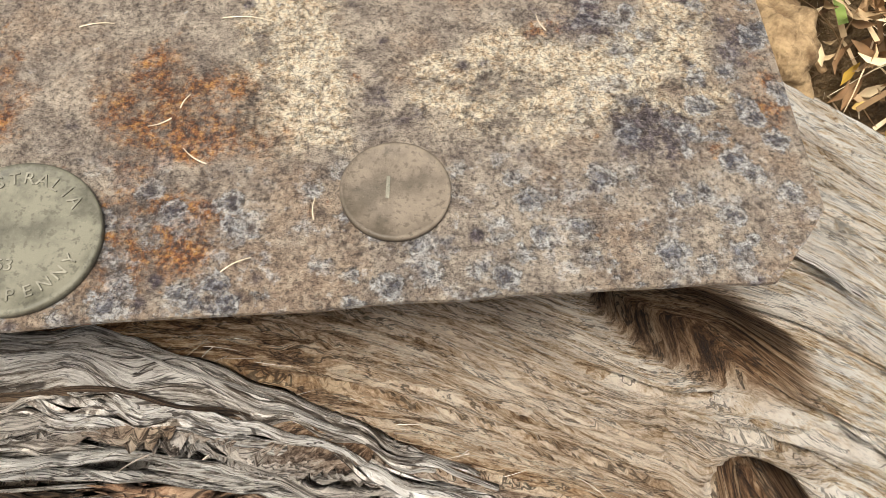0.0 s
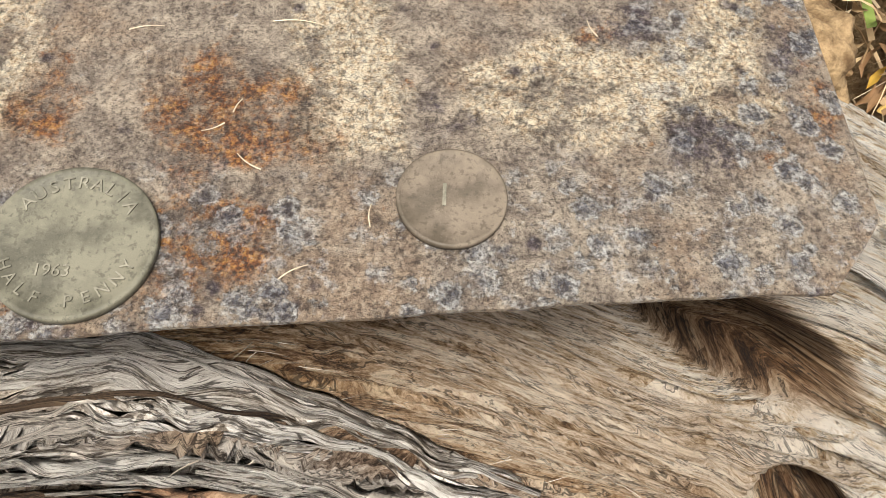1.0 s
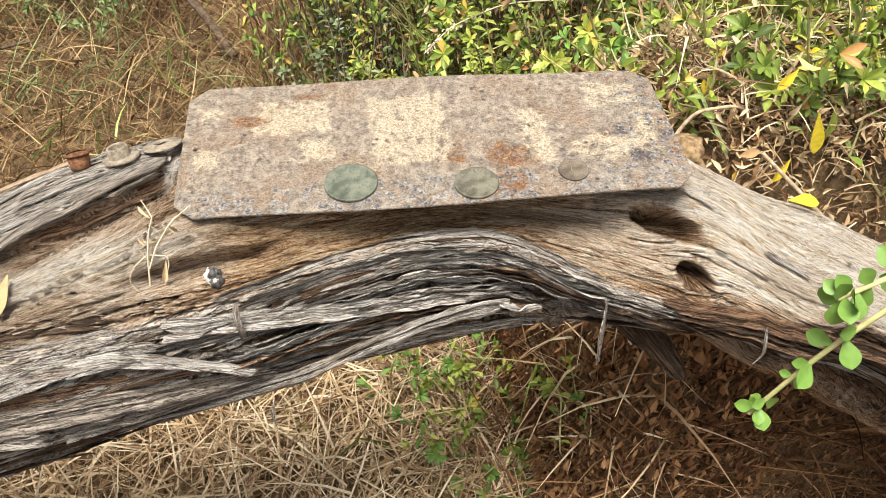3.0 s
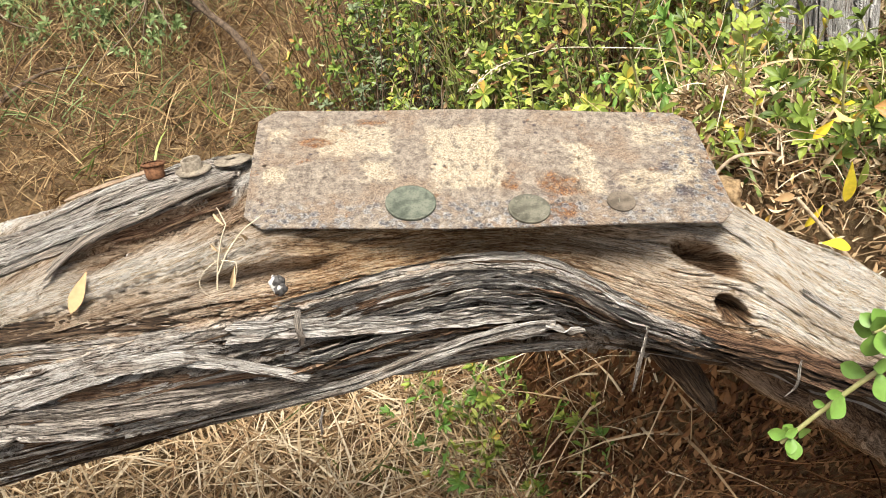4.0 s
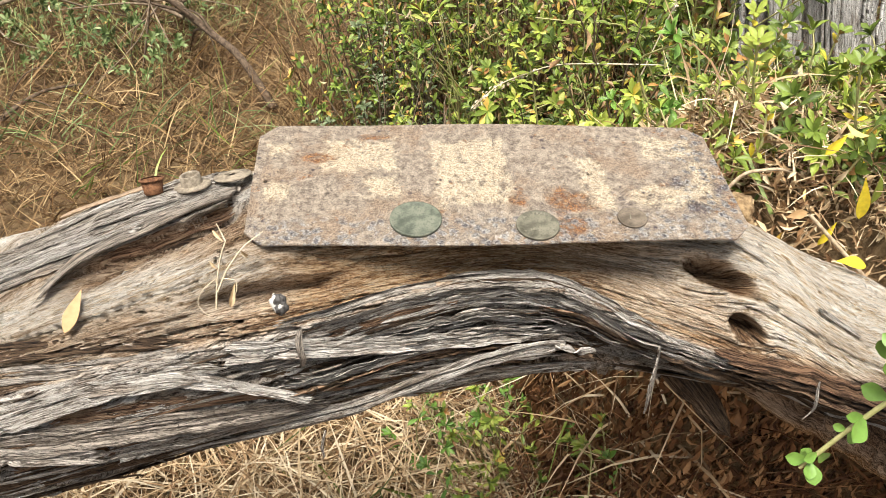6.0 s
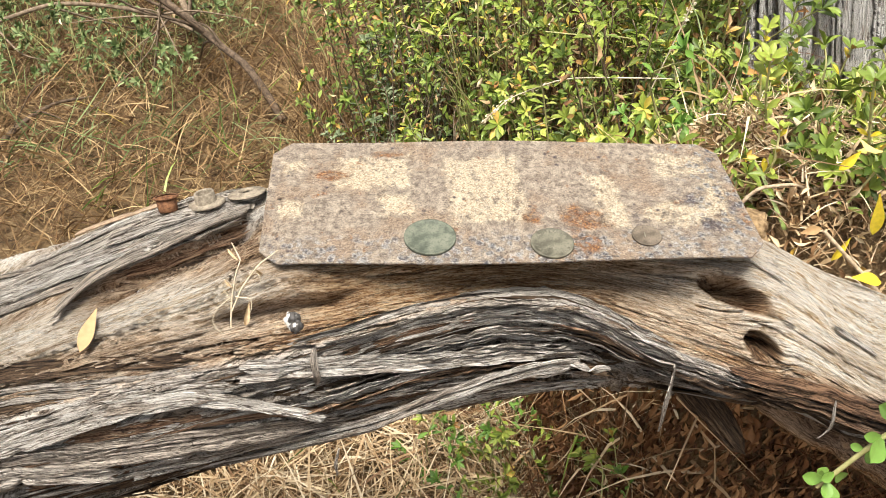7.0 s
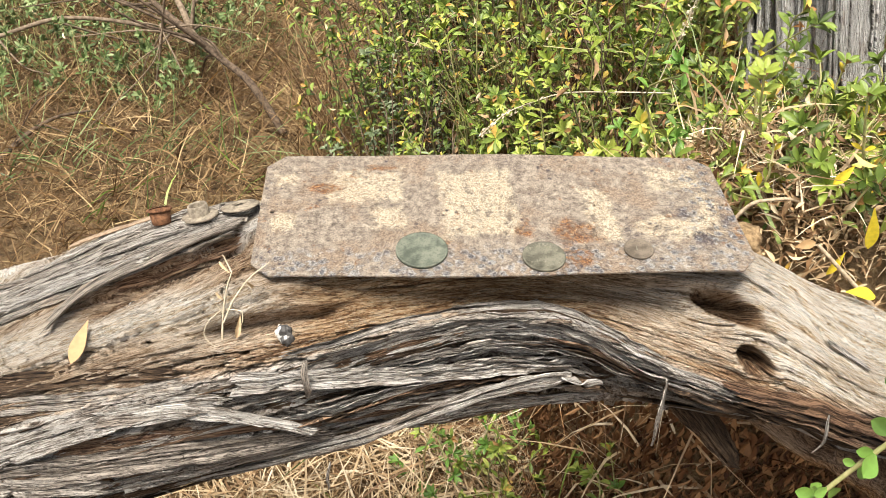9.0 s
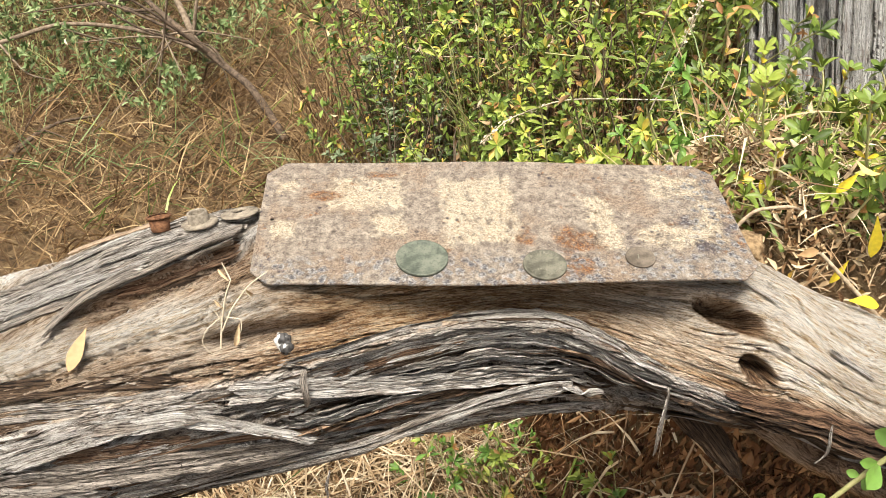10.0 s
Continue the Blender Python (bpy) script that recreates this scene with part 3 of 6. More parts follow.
def log_shape(x, a, detail=True, pits=True):
    """Places, outward ways, the grain's attributes and painted recess shade at x and the angle a from the top (front:
    positive).
    """
    x, a = np.broadcast_arrays(np.asarray(x, float), np.asarray(a, float))
    y, z = log_raw(x, a)
    s = a * 0.075
    edge = bark_edge(x)
    g = s + 0.014 * (fbm(x * 7, s * 9, 0, 3, 3) - 0.5) - 0.3 * (np.interp(x, EDGE_X, EDGE_A) - 1.1) * 0.075 * np.exp(-((a - edge) / 0.5) ** 2)
    skew = (1 - sstep(x, -0.18, -0.09)) * (1 - sstep(a, 0.45, 0.95))
    g = g + 0.36 * (x + 0.13) * skew
    wavy = sstep(a - edge, -0.06, 0.06) * (0.30 + 0.70 * sstep(x, -0.10, 0.0))
    g = g + wavy * (0.0024 * (fbm(x * 48, g * 40, 0, 62, 3) - 0.5) + 0.0008 * (fbm(x * 170, g * 120, 0, 63, 2) - 0.5))
    d = (fbm(x * 6, s * 14, 0, 11, 3) - 0.5) * 0.008
    d = d - np.interp(x, [-0.45, -0.335, -0.288, -0.265, -0.24, -0.2, -0.157, -0.11], [0.017, 0.0150, 0.0132, 0.0082, 0.004, 0.0035, 0.005, 0.0]) * sstep(-a, -0.30, 0.40)
    d = d - np.interp(x, [0.165, 0.186, 0.21, 0.245, 0.28], [0.006, 0.0105, 0.007, 0.004, 0.0]) * (x > 0.15) * sstep(-a, -0.2, 0.5)
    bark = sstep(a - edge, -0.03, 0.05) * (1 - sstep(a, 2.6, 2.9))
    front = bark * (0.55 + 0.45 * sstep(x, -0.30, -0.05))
    left = 1 - sstep(x, -0.18, -0.06)
    # hollow between the rear ridge and the middle lobe
    across = a - 0.18 + 5.2 * (x + 0.198)
    hollow = sstep(x, -0.262, -0.225) * (1 - sstep(x, -0.168, -0.140)) * np.exp(-np.abs((across - 0.05) / (0.125 + 0.2 * (x + 0.2))) ** 4)
    hollow, crease = hollow * pits, 1.0 * pits
    recess = (0.005 + 0.006 * sstep(x, -0.10, -0.02)) * pits * sstep(a - edge, 0.0, 0.20) * (1 - sstep(a, 2.0, 2.4)) * sstep(x, -0.48, -0.42) * (1 - sstep(x, 0.30, 0.36))
    d = d - recess
    g = g + 0.9 * recess
    d = d - 0.019 * hollow - 0.022 * np.exp(-((x + 0.335) / 0.03) ** 2 - ((a + 0.25) / 0.14) ** 2)
    d = d + 0.006 * np.exp(-((x + 0.20) / 0.09) ** 2) * np.exp(-((across + 0.42) / 0.16) ** 2)
    d = d + 0.008 * np.exp(-((x + 0.22) / 0.12) ** 2) * np.exp(-((a - 0.62) / 0.20) ** 2)
    d = d - 0.007 * sstep(-a, 0.3, 0.9) * left
    crease = crease * sstep(x, -0.185, -0.155) * (1 - sstep(x, -0.112, -0.085)) * np.exp(-((a - 0.76) / 0.055) ** 2)
    d = d - 0.016 * crease + 0.005 * np.exp(-((x + 0.14) / 0.05) ** 2 - ((a - 0.58) / 0.12) ** 2)
    d = d - 0.008 * np.exp(-((x - 0.09) / 0.06) ** 2 - ((a - 0.75) / 0.3) ** 2)
    # undercut below the frayed lip
    under = sstep(x, 0.02, 0.06) * (1 - sstep(x, 0.36, 0.5)) * sstep(a - edge, 0.22, 0.38) * (1 - sstep(a, 2.5, 2.9))
    d = d - np.interp(x, [0.05, 0.1, 0.16, 0.2, 0.3], [0.003, 0.007, 0.014, 0.034, 0.046]) * under - 0.011 * under * np.exp(-((a - edge - 0.36) / 0.09) ** 2) - 0.009 * (1 - sstep(x, -0.09, -0.03)) * sstep(a, 1.5, 2.0)
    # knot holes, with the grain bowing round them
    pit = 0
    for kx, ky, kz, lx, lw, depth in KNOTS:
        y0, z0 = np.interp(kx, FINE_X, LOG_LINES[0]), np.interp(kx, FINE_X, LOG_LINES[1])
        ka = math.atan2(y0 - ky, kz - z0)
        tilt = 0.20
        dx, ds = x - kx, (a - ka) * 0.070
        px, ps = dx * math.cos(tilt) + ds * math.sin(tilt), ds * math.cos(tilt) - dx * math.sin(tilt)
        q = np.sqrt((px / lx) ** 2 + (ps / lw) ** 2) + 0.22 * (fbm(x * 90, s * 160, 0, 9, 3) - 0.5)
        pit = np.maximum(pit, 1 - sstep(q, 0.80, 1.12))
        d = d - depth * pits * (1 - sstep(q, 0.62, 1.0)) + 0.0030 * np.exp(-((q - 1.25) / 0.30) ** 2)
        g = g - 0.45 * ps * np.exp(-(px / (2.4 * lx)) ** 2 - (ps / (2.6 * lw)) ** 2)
    # sheets, fibres and cracks
    f1 = fbm(x * 16, g * 240, 0, 21, 4, 0.6)
    f2 = fbm(x * 60, g * 900, 0, 31, 3, 0.6)
    lay = 7 * fbm(x * 7, g * 65, 0, 61, 4, 0.55) + 1.5 * f1
    sheet = np.floor(lay) + sstep(lay - np.floor(lay), 0.0, 0.16) - lay
    lay2 = 6 * fbm(x * 13, g * 210, 0, 65, 3, 0.55) + 0.8 * f2
    thin = np.floor(lay2) + sstep(lay2 - np.floor(lay2), 0.0, 0.2) - lay2
    crack = sstep(0.5 - np.abs(vnoise(x * 8 + 3 * f1, g * 95, 0, 41) - 0.5), 0.455, 0.495)
    fiss = sstep(0.5 - np.abs(vnoise(x * 26 + 2 * f1, g * 330, 0, 43) - 0.5), 0.45, 0.495)
    lobe = np.exp(-((a - 0.60) / 0.20) ** 2) * (1 - sstep(x, -0.13, -0.08))
    near = (1 - sstep(np.abs(x), 0.5, 0.8)) * (1.0 if detail else 0.0)
    shaggy = np.clip(bark + (0.28 + 0.15 * sstep(a, 0.3, 0.6)) * left * (1 - 0.5 * lobe) + hollow + 0.5 * pit, 0, 1)
    torn = 1 + 0.15 * bark * sstep(x, -0.10, -0.02) * (1 - sstep(x, 0.16, 0.22))
    d = d + near * ((0.0045 + 0.0050 * shaggy) * (f1 - 0.5) + (0.0016 + 0.002 * shaggy) * (f2 - 0.5) + (0.0007 + 0.0050 * shaggy) * torn * sheet + (0.0004 + 0.0022 * shaggy) * thin
                    - (0.0042 + 0.0060 * shaggy) * torn * crack - (0.0020 + 0.0018 * shaggy) * fiss)
    lip = np.exp(-((x - 0.01) / 0.12) ** 2)
    d = d + (0.002 + 0.006 * lip * np.exp(-np.maximum(a - edge, 0) / 0.35)) * bark - 0.017 * lip * np.exp(-((a - 0.74) / 0.20) ** 2) * (1 - bark)
    pale = (0.62 * sstep(x, 0.03, 0.12) + 0.38 * sstep(x, 0.12, 0.19)) * (1 - sstep(a, 0.95, 1.5)) * (1 - sstep(a - edge, -0.10, 0.05)) + 0.6 * sstep(-a, 0.1, 0.5) * (1 - sstep(x, -0.1, 0.1)) + 0.95 * lobe * (1 - sstep(x, -0.17, -0.09))
    bark = np.clip(bark + 0.75 * (1 - sstep(x, -0.15, -0.05)) * sstep(-a, -0.1, 0.2) + 0.35 * left * (1 - lobe), 0, 1)
    way = np.stack([0 * x, -np.sin(a), np.cos(a)], -1)
    place = np.stack([x, y, z], -1) + way * d[..., None]
    # the worn seat on which the plate rests
    top = 0.6125
    inside = sstep(x, -0.17, -0.14) * (1 - sstep(x, 0.145, 0.165)) * sstep(place[..., 1], -0.012, 0.0)
    place[..., 2] -= np.maximum(place[..., 2] - top, 0) * inside
    # inner bark tone, plus shade painted into pits, crease, hollow and undercut
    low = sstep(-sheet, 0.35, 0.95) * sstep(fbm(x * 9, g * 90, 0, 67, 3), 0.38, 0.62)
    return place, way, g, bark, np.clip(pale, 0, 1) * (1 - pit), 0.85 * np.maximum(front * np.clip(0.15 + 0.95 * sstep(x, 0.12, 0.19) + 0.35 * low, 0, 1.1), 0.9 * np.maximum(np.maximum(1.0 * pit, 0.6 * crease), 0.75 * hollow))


def make_log():
    xs = np.concatenate([np.linspace(-1.6, -0.48, 40)[:-1], np.linspace(-0.48, 0.42, 740), np.linspace(0.42, 0.95, 50)[1:]])
    an = np.concatenate([np.linspace(-math.pi, -0.95, 30)[:-1], np.linspace(-0.95, 0.80, 150)[:-1], np.linspace(0.80, 2.30, 250), np.linspace(2.30, math.pi, 20)[1:-1]])
    x, a = np.meshgrid(xs, an, indexing="ij")
    place, way, g, bark, pale, inner_shade = log_shape(x, a)
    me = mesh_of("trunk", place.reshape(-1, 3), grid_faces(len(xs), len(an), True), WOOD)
    store(me, "along", x), store(me, "around", g), store(me, "bark", bark), store(me, "pale", pale), store(me, "inner_shade", inner_shade)
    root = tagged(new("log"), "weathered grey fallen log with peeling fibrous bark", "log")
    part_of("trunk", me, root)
    return root


LOG = make_log()


def strip(name, material, path_x, path_a, width, height, parent, seed, arch=0.05, ragged=0.9, thick=0.0007, crinkle=0.25):
    """A strip of bark that follows the trunk: path_x, path_a along it, width and height (above the trunk) arrays."""
    rng = np.random.RandomState(seed)
    k = len(path_x)
    t = np.linspace(0, 1, k)
    cols = 9
    c = np.linspace(-1, 1, cols)
    place, way, *_ = log_shape(path_x, path_a, False, False)
    height = height + 0.0015
    soft = np.hanning(9)
    soft /= soft.sum()
    place = np.stack([np.convolve(np.pad(place[:, i], 4, mode="edge"), soft, "valid") for i in range(3)], -1)
    place[:, 1:] += (crinkle * 0.0012 * (vnoise(path_x * 150, path_a * 4 + seed * 0.05, 0, 73) - 0.5))[:, None]
    along = np.gradient(place, axis=0)
    along /= np.linalg.norm(along, axis=1, keepdims=True) + 1e-9
    side = np.cross(along, way)
    side /= np.linalg.norm(side, axis=1, keepdims=True) + 1e-9
    up = np.cross(side, along)
    jag = 1 + 1.3 * ragged * (fbm(t[:, None] * k * 0.2, c[None] * 1.1, seed, 61, 3) - 0.5)
    w = width[:, None] * jag * np.sin(np.pi * np.clip(t * 0.97 + 0.015, 0, 1))[:, None] ** 0.6
    wob = crinkle * 0.0020 * (fbm(path_x * 170, path_a * 5 + seed * 0.05, 0, 71, 3) - 0.5)
    roll = rng.uniform(-0.5, 0.5) + 1.2 * (vnoise(t * 4, seed * 2.3, 0, 81) - 0.5)
    sd = side * np.cos(roll)[:, None] + up * np.sin(roll)[:, None]
    nu = up * np.cos(roll)[:, None] - side * np.sin(roll)[:, None]
    mid = place + up * (height + wob)[:, None]
    top = mid[:, None] + sd[:, None] * (c[None] * w / 2)[..., None] + nu[:, None] * ((arch * (1 - c ** 2))[None] * w / 2)[..., None]
    top = top + nu[:, None] * (0.0011 * (vnoise(t[:, None] * k * 0.06, c[None] * 3.2 + 9, seed, 91) - 0.5) + 0.0006 * (vnoise(t[:, None] * k * 0.5, c[None] * 3 + 9, seed, 92) - 0.5))[..., None]
    low = (top - nu[:, None] * thick)[:, ::-4]
    ring = np.concatenate([top, low], 1)
    me = mesh_of(name, ring.reshape(-1, 3), grid_faces(k, cols + 3, True), material)
    store(me, "along", np.repeat(path_x[:, None], cols + 3, 1))
    store(me, "around", np.repeat((seed * 0.013 + np.concatenate([c * 0.5, c[::-4] * 0.5 + 0.9]))[None], k, 0) * np.mean(width))
    return part_of(name, me, parent)


def make_strips():
    rng = np.random.RandomState(5)
    # loose fibres over the front of the trunk
    for i in range(70):
        length = rng.uniform(0.04, 0.20)
        x0 = rng.uniform(-0.50, 0.06 - length * 0.55)
        x = np.linspace(x0, x0 + length, max(14, int(length / 0.003)))
        r = rng.uniform(0.02, 1.0)
        lim = np.interp(x, [-0.5, -0.2, 0.0, 0.1], [2.15, 2.1, 1.95, 1.8])
        a = np.interp(x, EDGE_X, EDGE_A) * (1 - r) + lim * r + rng.uniform(-0.06, 0.06) * np.linspace(-1, 1, len(x)) + 0.03
        keep = x < 0.05
        x, a = x[keep], a[keep]
        t = np.linspace(0, 1, len(x))
        h = rng.uniform(-0.001, 0.0050) + rng.choice([0, 0, 0, 0.006]) * t ** 6 + rng.choice([0, 0, 0.003]) * (1 - t) ** 8
        strip("bark_strip", (GREY_STRIP, REDDISH_STRIP, PALE_STRIP, GREY_STRIP, PALE_STRIP, DARK_STRIP)[rng.randint(6)], x, a, np.full(len(x), rng.choice([0.0008, 0.0012, 0.002, 0.003, 0.004]) * rng.uniform(0.8, 1.2)), h, LOG, i)
    # the frayed lip where the bark breaks off
    for i in range(7):
        length = rng.uniform(0.04, 0.12)
        x0 = rng.uniform(-0.04, 0.20 - length * 0.5)
        x = np.linspace(x0, x0 + length, max(16, int(length / 0.0025)))
        r = rng.uniform(0, 1)
        a = np.interp(x, EDGE_X, EDGE_A) + 0.20 * r - 0.02 + 0.10 * (fbm(x * 24, r * 1.6, 0, 16, 3) - 0.5)
        h = 0.0005 + 0.004 * r * rng.uniform(0.3, 1) + 0.002 * vnoise(x * 60, i, 0, 8)
        strip("bark_strip", (GREY_STRIP, PALE_STRIP, GREY_STRIP, DARK_STRIP)[rng.randint(4)], x, a, np.full(len(x), rng.uniform(0.0016, 0.008)), h, LOG, 300 + i, ragged=0.6, crinkle=0.3)
    # dark bark layers in the undercut and along the right, shade painted in too
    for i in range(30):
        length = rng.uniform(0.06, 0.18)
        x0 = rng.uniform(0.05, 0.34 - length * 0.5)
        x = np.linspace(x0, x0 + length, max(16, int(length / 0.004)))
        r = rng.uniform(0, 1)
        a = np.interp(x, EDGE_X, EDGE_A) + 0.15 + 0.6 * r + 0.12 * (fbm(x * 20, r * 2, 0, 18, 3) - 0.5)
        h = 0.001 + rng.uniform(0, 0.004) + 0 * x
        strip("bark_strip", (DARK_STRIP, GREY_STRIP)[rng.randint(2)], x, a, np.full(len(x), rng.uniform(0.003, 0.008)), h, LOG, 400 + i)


make_strips()


def slab(material, path, w0, w1, seed, up=0.002, flare=0.003, thick=0.0016, fray=0.025, crinkle=0.0, taper=0.5, pits=False, curl=0.0, step=0.0019):
    """A torn sheet of bark lying on the trunk along (x, angle) points: width w0 to w1, its lower edge standing off by flare."""
    q = np.asarray(path, float)
    size = np.concatenate([[0], np.cumsum(np.hypot(np.diff(q[:, 0]), np.diff(q[:, 1]) * 0.078))])
    length = size[-1]
    size = size / length
    n, cols = max(24, int(length / step)), 26
    t, c = np.linspace(0, 1, n)[:, None], np.linspace(-1, 1, cols)[None]
    e0, e1 = (fray / length * fbm(c * 4 + k, seed * 1.7, 0, 51, 3) for k in (0, 30))
    u = np.clip(e0 + t * (1 - e0 - e1), 0, 1)
    fine = np.linspace(0, 1, 200)
    soft = np.hanning(31) / np.hanning(31).sum()
    lx, la = (np.convolve(np.pad(np.interp(fine, size, q[:, i]), 15, mode="reflect", reflect_type="odd"), soft, "valid") for i in (0, 1))
    w = (w0 + (w1 - w0) * u) * (1 + 0.5 * (fbm(u * length * 28, np.sign(c) + 3, seed, 52, 4) - 0.5)) * np.sin(np.pi * np.clip(0.03 + 0.94 * u, 0, 1)) ** (0.25 * taper)
    s = c * w / 2
    x = np.interp(u, fine, lx)
    wave = (0.25 + 0.75 * sstep(x, -0.10, 0.0)) * (0.0022 * (fbm(x * 75, seed * 0.31, 0, 58, 3) - 0.5) + 0.0016 * (fbm(x * 160, s * 150, seed, 59, 2) - 0.5))
    a = np.interp(u, fine, la) + (s + wave) / 0.078
    place, way, *_ = log_shape(x, a, False, pits)
    groove = 0.0032 * (fbm(x * 12, s * 420, seed, 53, 3) - 0.5) + 0.0020 * (fbm(x * 40, s * 1400, seed, 54, 3) - 0.5)
    crack = sstep(0.5 - np.abs(vnoise(x * 12, s * 330, seed, 55) - 0.5), 0.455, 0.495)
    h = up + flare * np.clip(c, 0, 1) ** 2 + curl * np.clip(-c, 0, 1) ** 1.5 * (0.3 + 1.4 * fbm(x * 45, seed * 1.3, 0, 50, 4)) + 0.0015 * (1 - c ** 2) + groove - 0.0030 * crack + 0.002 * (fbm(x * 18, seed, 0, 56, 3) - 0.5) + (crinkle + 0.0014) * (fbm(x * 120, s * 90, seed, 57, 3) - 0.5)
    top = place + way * h[..., None]
    low = (top - way * (thick * (1 - 0.6 * c ** 4) + 0 * t)[..., None])[:, ::-5]
    ring = np.concatenate([top, low], 1)
    me = mesh_of("bark_sheet", ring.reshape(-1, 3), grid_faces(n, cols + 6, True), material)
    store(me, "along", np.concatenate([x, x[:, ::-5]], 1)), store(me, "around", np.concatenate([s, s[:, ::-5] + 0.0031], 1) + seed * 0.37)
    return part_of("bark_sheet", me, LOG)


def make_sheets():
    # the rear ridge, and the slab that overhangs the hollow
    slab(GREY_STRIP, [(-0.15, -0.62), (-0.19, -0.45), (-0.23, -0.32), (-0.29, -0.2), (-0.36, -0.15)], 0.010, 0.014, 1, 0.001, 0.001)
    slab(PALE_STRIP, [(-0.147, -0.36), (-0.188, -0.17), (-0.226, -0.04), (-0.266, 0.06), (-0.307, 0.12), (-0.34, 0.16)], 0.014, 0.010, 2, 0.001, 0.002)
    slab(GREY_STRIP, [(-0.150, -0.28), (-0.188, -0.09), (-0.222, 0.06), (-0.253, 0.16), (-0.287, 0.28), (-0.33, 0.34)], 0.012, 0.011, 3, 0.003, 0.003)
    slab(PALE_STRIP, [(-0.152, -0.20), (-0.189, -0.02), (-0.224, 0.14), (-0.244, 0.27), (-0.255, 0.42), (-0.265, 0.53)], 0.017, 0.015, 4, 0.004, 0.004, 0.004, 0.012)
    slab(GREY_STRIP, [(-0.27, 0.26), (-0.31, 0.36), (-0.37, 0.42)], 0.008, 0.010, 5, 0.001, 0.002)
    slab(GREY_STRIP, [(-0.25, -0.06), (-0.30, -0.01), (-0.38, 0.04)], 0.010, 0.012, 6, 0.001, 0.003)
    for i, (o, m) in enumerate(((-0.52, PALE_STRIP), (-0.42, GREY_STRIP), (-0.33, PALE_STRIP), (-0.25, GREY_STRIP), (-0.17, PALE_STRIP), (-0.09, GREY_STRIP), (-0.01, PALE_STRIP), (0.07, GREY_STRIP), (0.13, PALE_STRIP))):
        slab(m, [(-0.150, -0.26 + o), (-0.20, -0.05 + o), (-0.25, 0.12 + o), (-0.31, 0.24 + o), (-0.42, 0.34 + o)], 0.009, 0.013, 90 + i, 0.0025 + 0.0012 * (i % 2), 0.0015, 0.0014, 0.03, 0.001)
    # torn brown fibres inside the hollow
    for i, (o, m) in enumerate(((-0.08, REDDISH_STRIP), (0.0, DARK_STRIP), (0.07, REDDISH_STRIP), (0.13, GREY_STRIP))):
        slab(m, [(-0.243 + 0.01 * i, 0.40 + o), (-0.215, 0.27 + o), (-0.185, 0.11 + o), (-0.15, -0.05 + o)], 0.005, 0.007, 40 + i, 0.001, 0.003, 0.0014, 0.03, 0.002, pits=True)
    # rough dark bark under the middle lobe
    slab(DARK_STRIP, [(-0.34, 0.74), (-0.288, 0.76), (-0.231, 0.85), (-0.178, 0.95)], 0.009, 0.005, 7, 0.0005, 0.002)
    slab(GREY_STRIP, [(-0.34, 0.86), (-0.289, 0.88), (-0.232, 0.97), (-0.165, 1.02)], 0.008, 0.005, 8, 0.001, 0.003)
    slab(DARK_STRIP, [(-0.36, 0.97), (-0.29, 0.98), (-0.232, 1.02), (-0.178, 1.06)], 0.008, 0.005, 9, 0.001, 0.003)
    # the broad pale sheet ending in a long splinter
    slab(GREY_STRIP, [(-0.37, 1.14), (-0.29, 1.10), (-0.251, 1.08), (-0.218, 1.08), (-0.185, 1.11), (-0.155, 1.17)], 0.021, 0.008, 10, 0.003, 0.006, 0.0022)
    slab(PALE_STRIP, [(-0.235, 1.07), (-0.185, 1.13), (-0.160, 1.24), (-0.133, 1.39), (-0.106, 1.56)], 0.008, 0.003, 11, 0.006, 0.003, 0.0016, 0.01)
    slab(REDDISH_STRIP, [(-0.27, 1.20), (-0.199, 1.32), (-0.132, 1.48), (-0.10, 1.60)], 0.010, 0.008, 12, 0.0, 0.001)
    slab(GREY_STRIP, [(-0.34, 1.24), (-0.283, 1.28), (-0.218, 1.40), (-0.174, 1.50), (-0.133, 1.62), (-0.09, 1.70)], 0.013, 0.010, 13, 0.002, 0.005, 0.002)
    slab(PALE_STRIP, [(-0.37, 1.27), (-0.294, 1.32), (-0.256, 1.42), (-0.222, 1.54)], 0.010, 0.006, 14, 0.005, 0.004, 0.002)
    slab(REDDISH_STRIP, [(-0.30, 1.46), (-0.22, 1.56), (-0.15, 1.72)], 0.010, 0.008, 15, 0.0, 0.002)
    slab(GREY_STRIP, [(-0.24, 1.58), (-0.186, 1.68), (-0.13, 1.80), (-0.078, 1.84), (-0.03, 1.86)], 0.009, 0.012, 16, 0.003, 0.004)
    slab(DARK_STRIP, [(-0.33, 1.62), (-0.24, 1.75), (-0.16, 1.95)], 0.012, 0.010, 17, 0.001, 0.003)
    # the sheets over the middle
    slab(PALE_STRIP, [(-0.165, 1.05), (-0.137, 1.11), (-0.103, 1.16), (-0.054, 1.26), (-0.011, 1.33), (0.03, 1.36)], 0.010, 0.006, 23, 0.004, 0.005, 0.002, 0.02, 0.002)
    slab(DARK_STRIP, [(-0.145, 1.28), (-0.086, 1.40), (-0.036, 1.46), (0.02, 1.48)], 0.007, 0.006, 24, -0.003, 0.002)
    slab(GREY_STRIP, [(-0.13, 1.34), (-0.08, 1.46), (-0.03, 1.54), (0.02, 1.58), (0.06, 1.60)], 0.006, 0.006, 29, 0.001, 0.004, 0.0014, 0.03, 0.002)
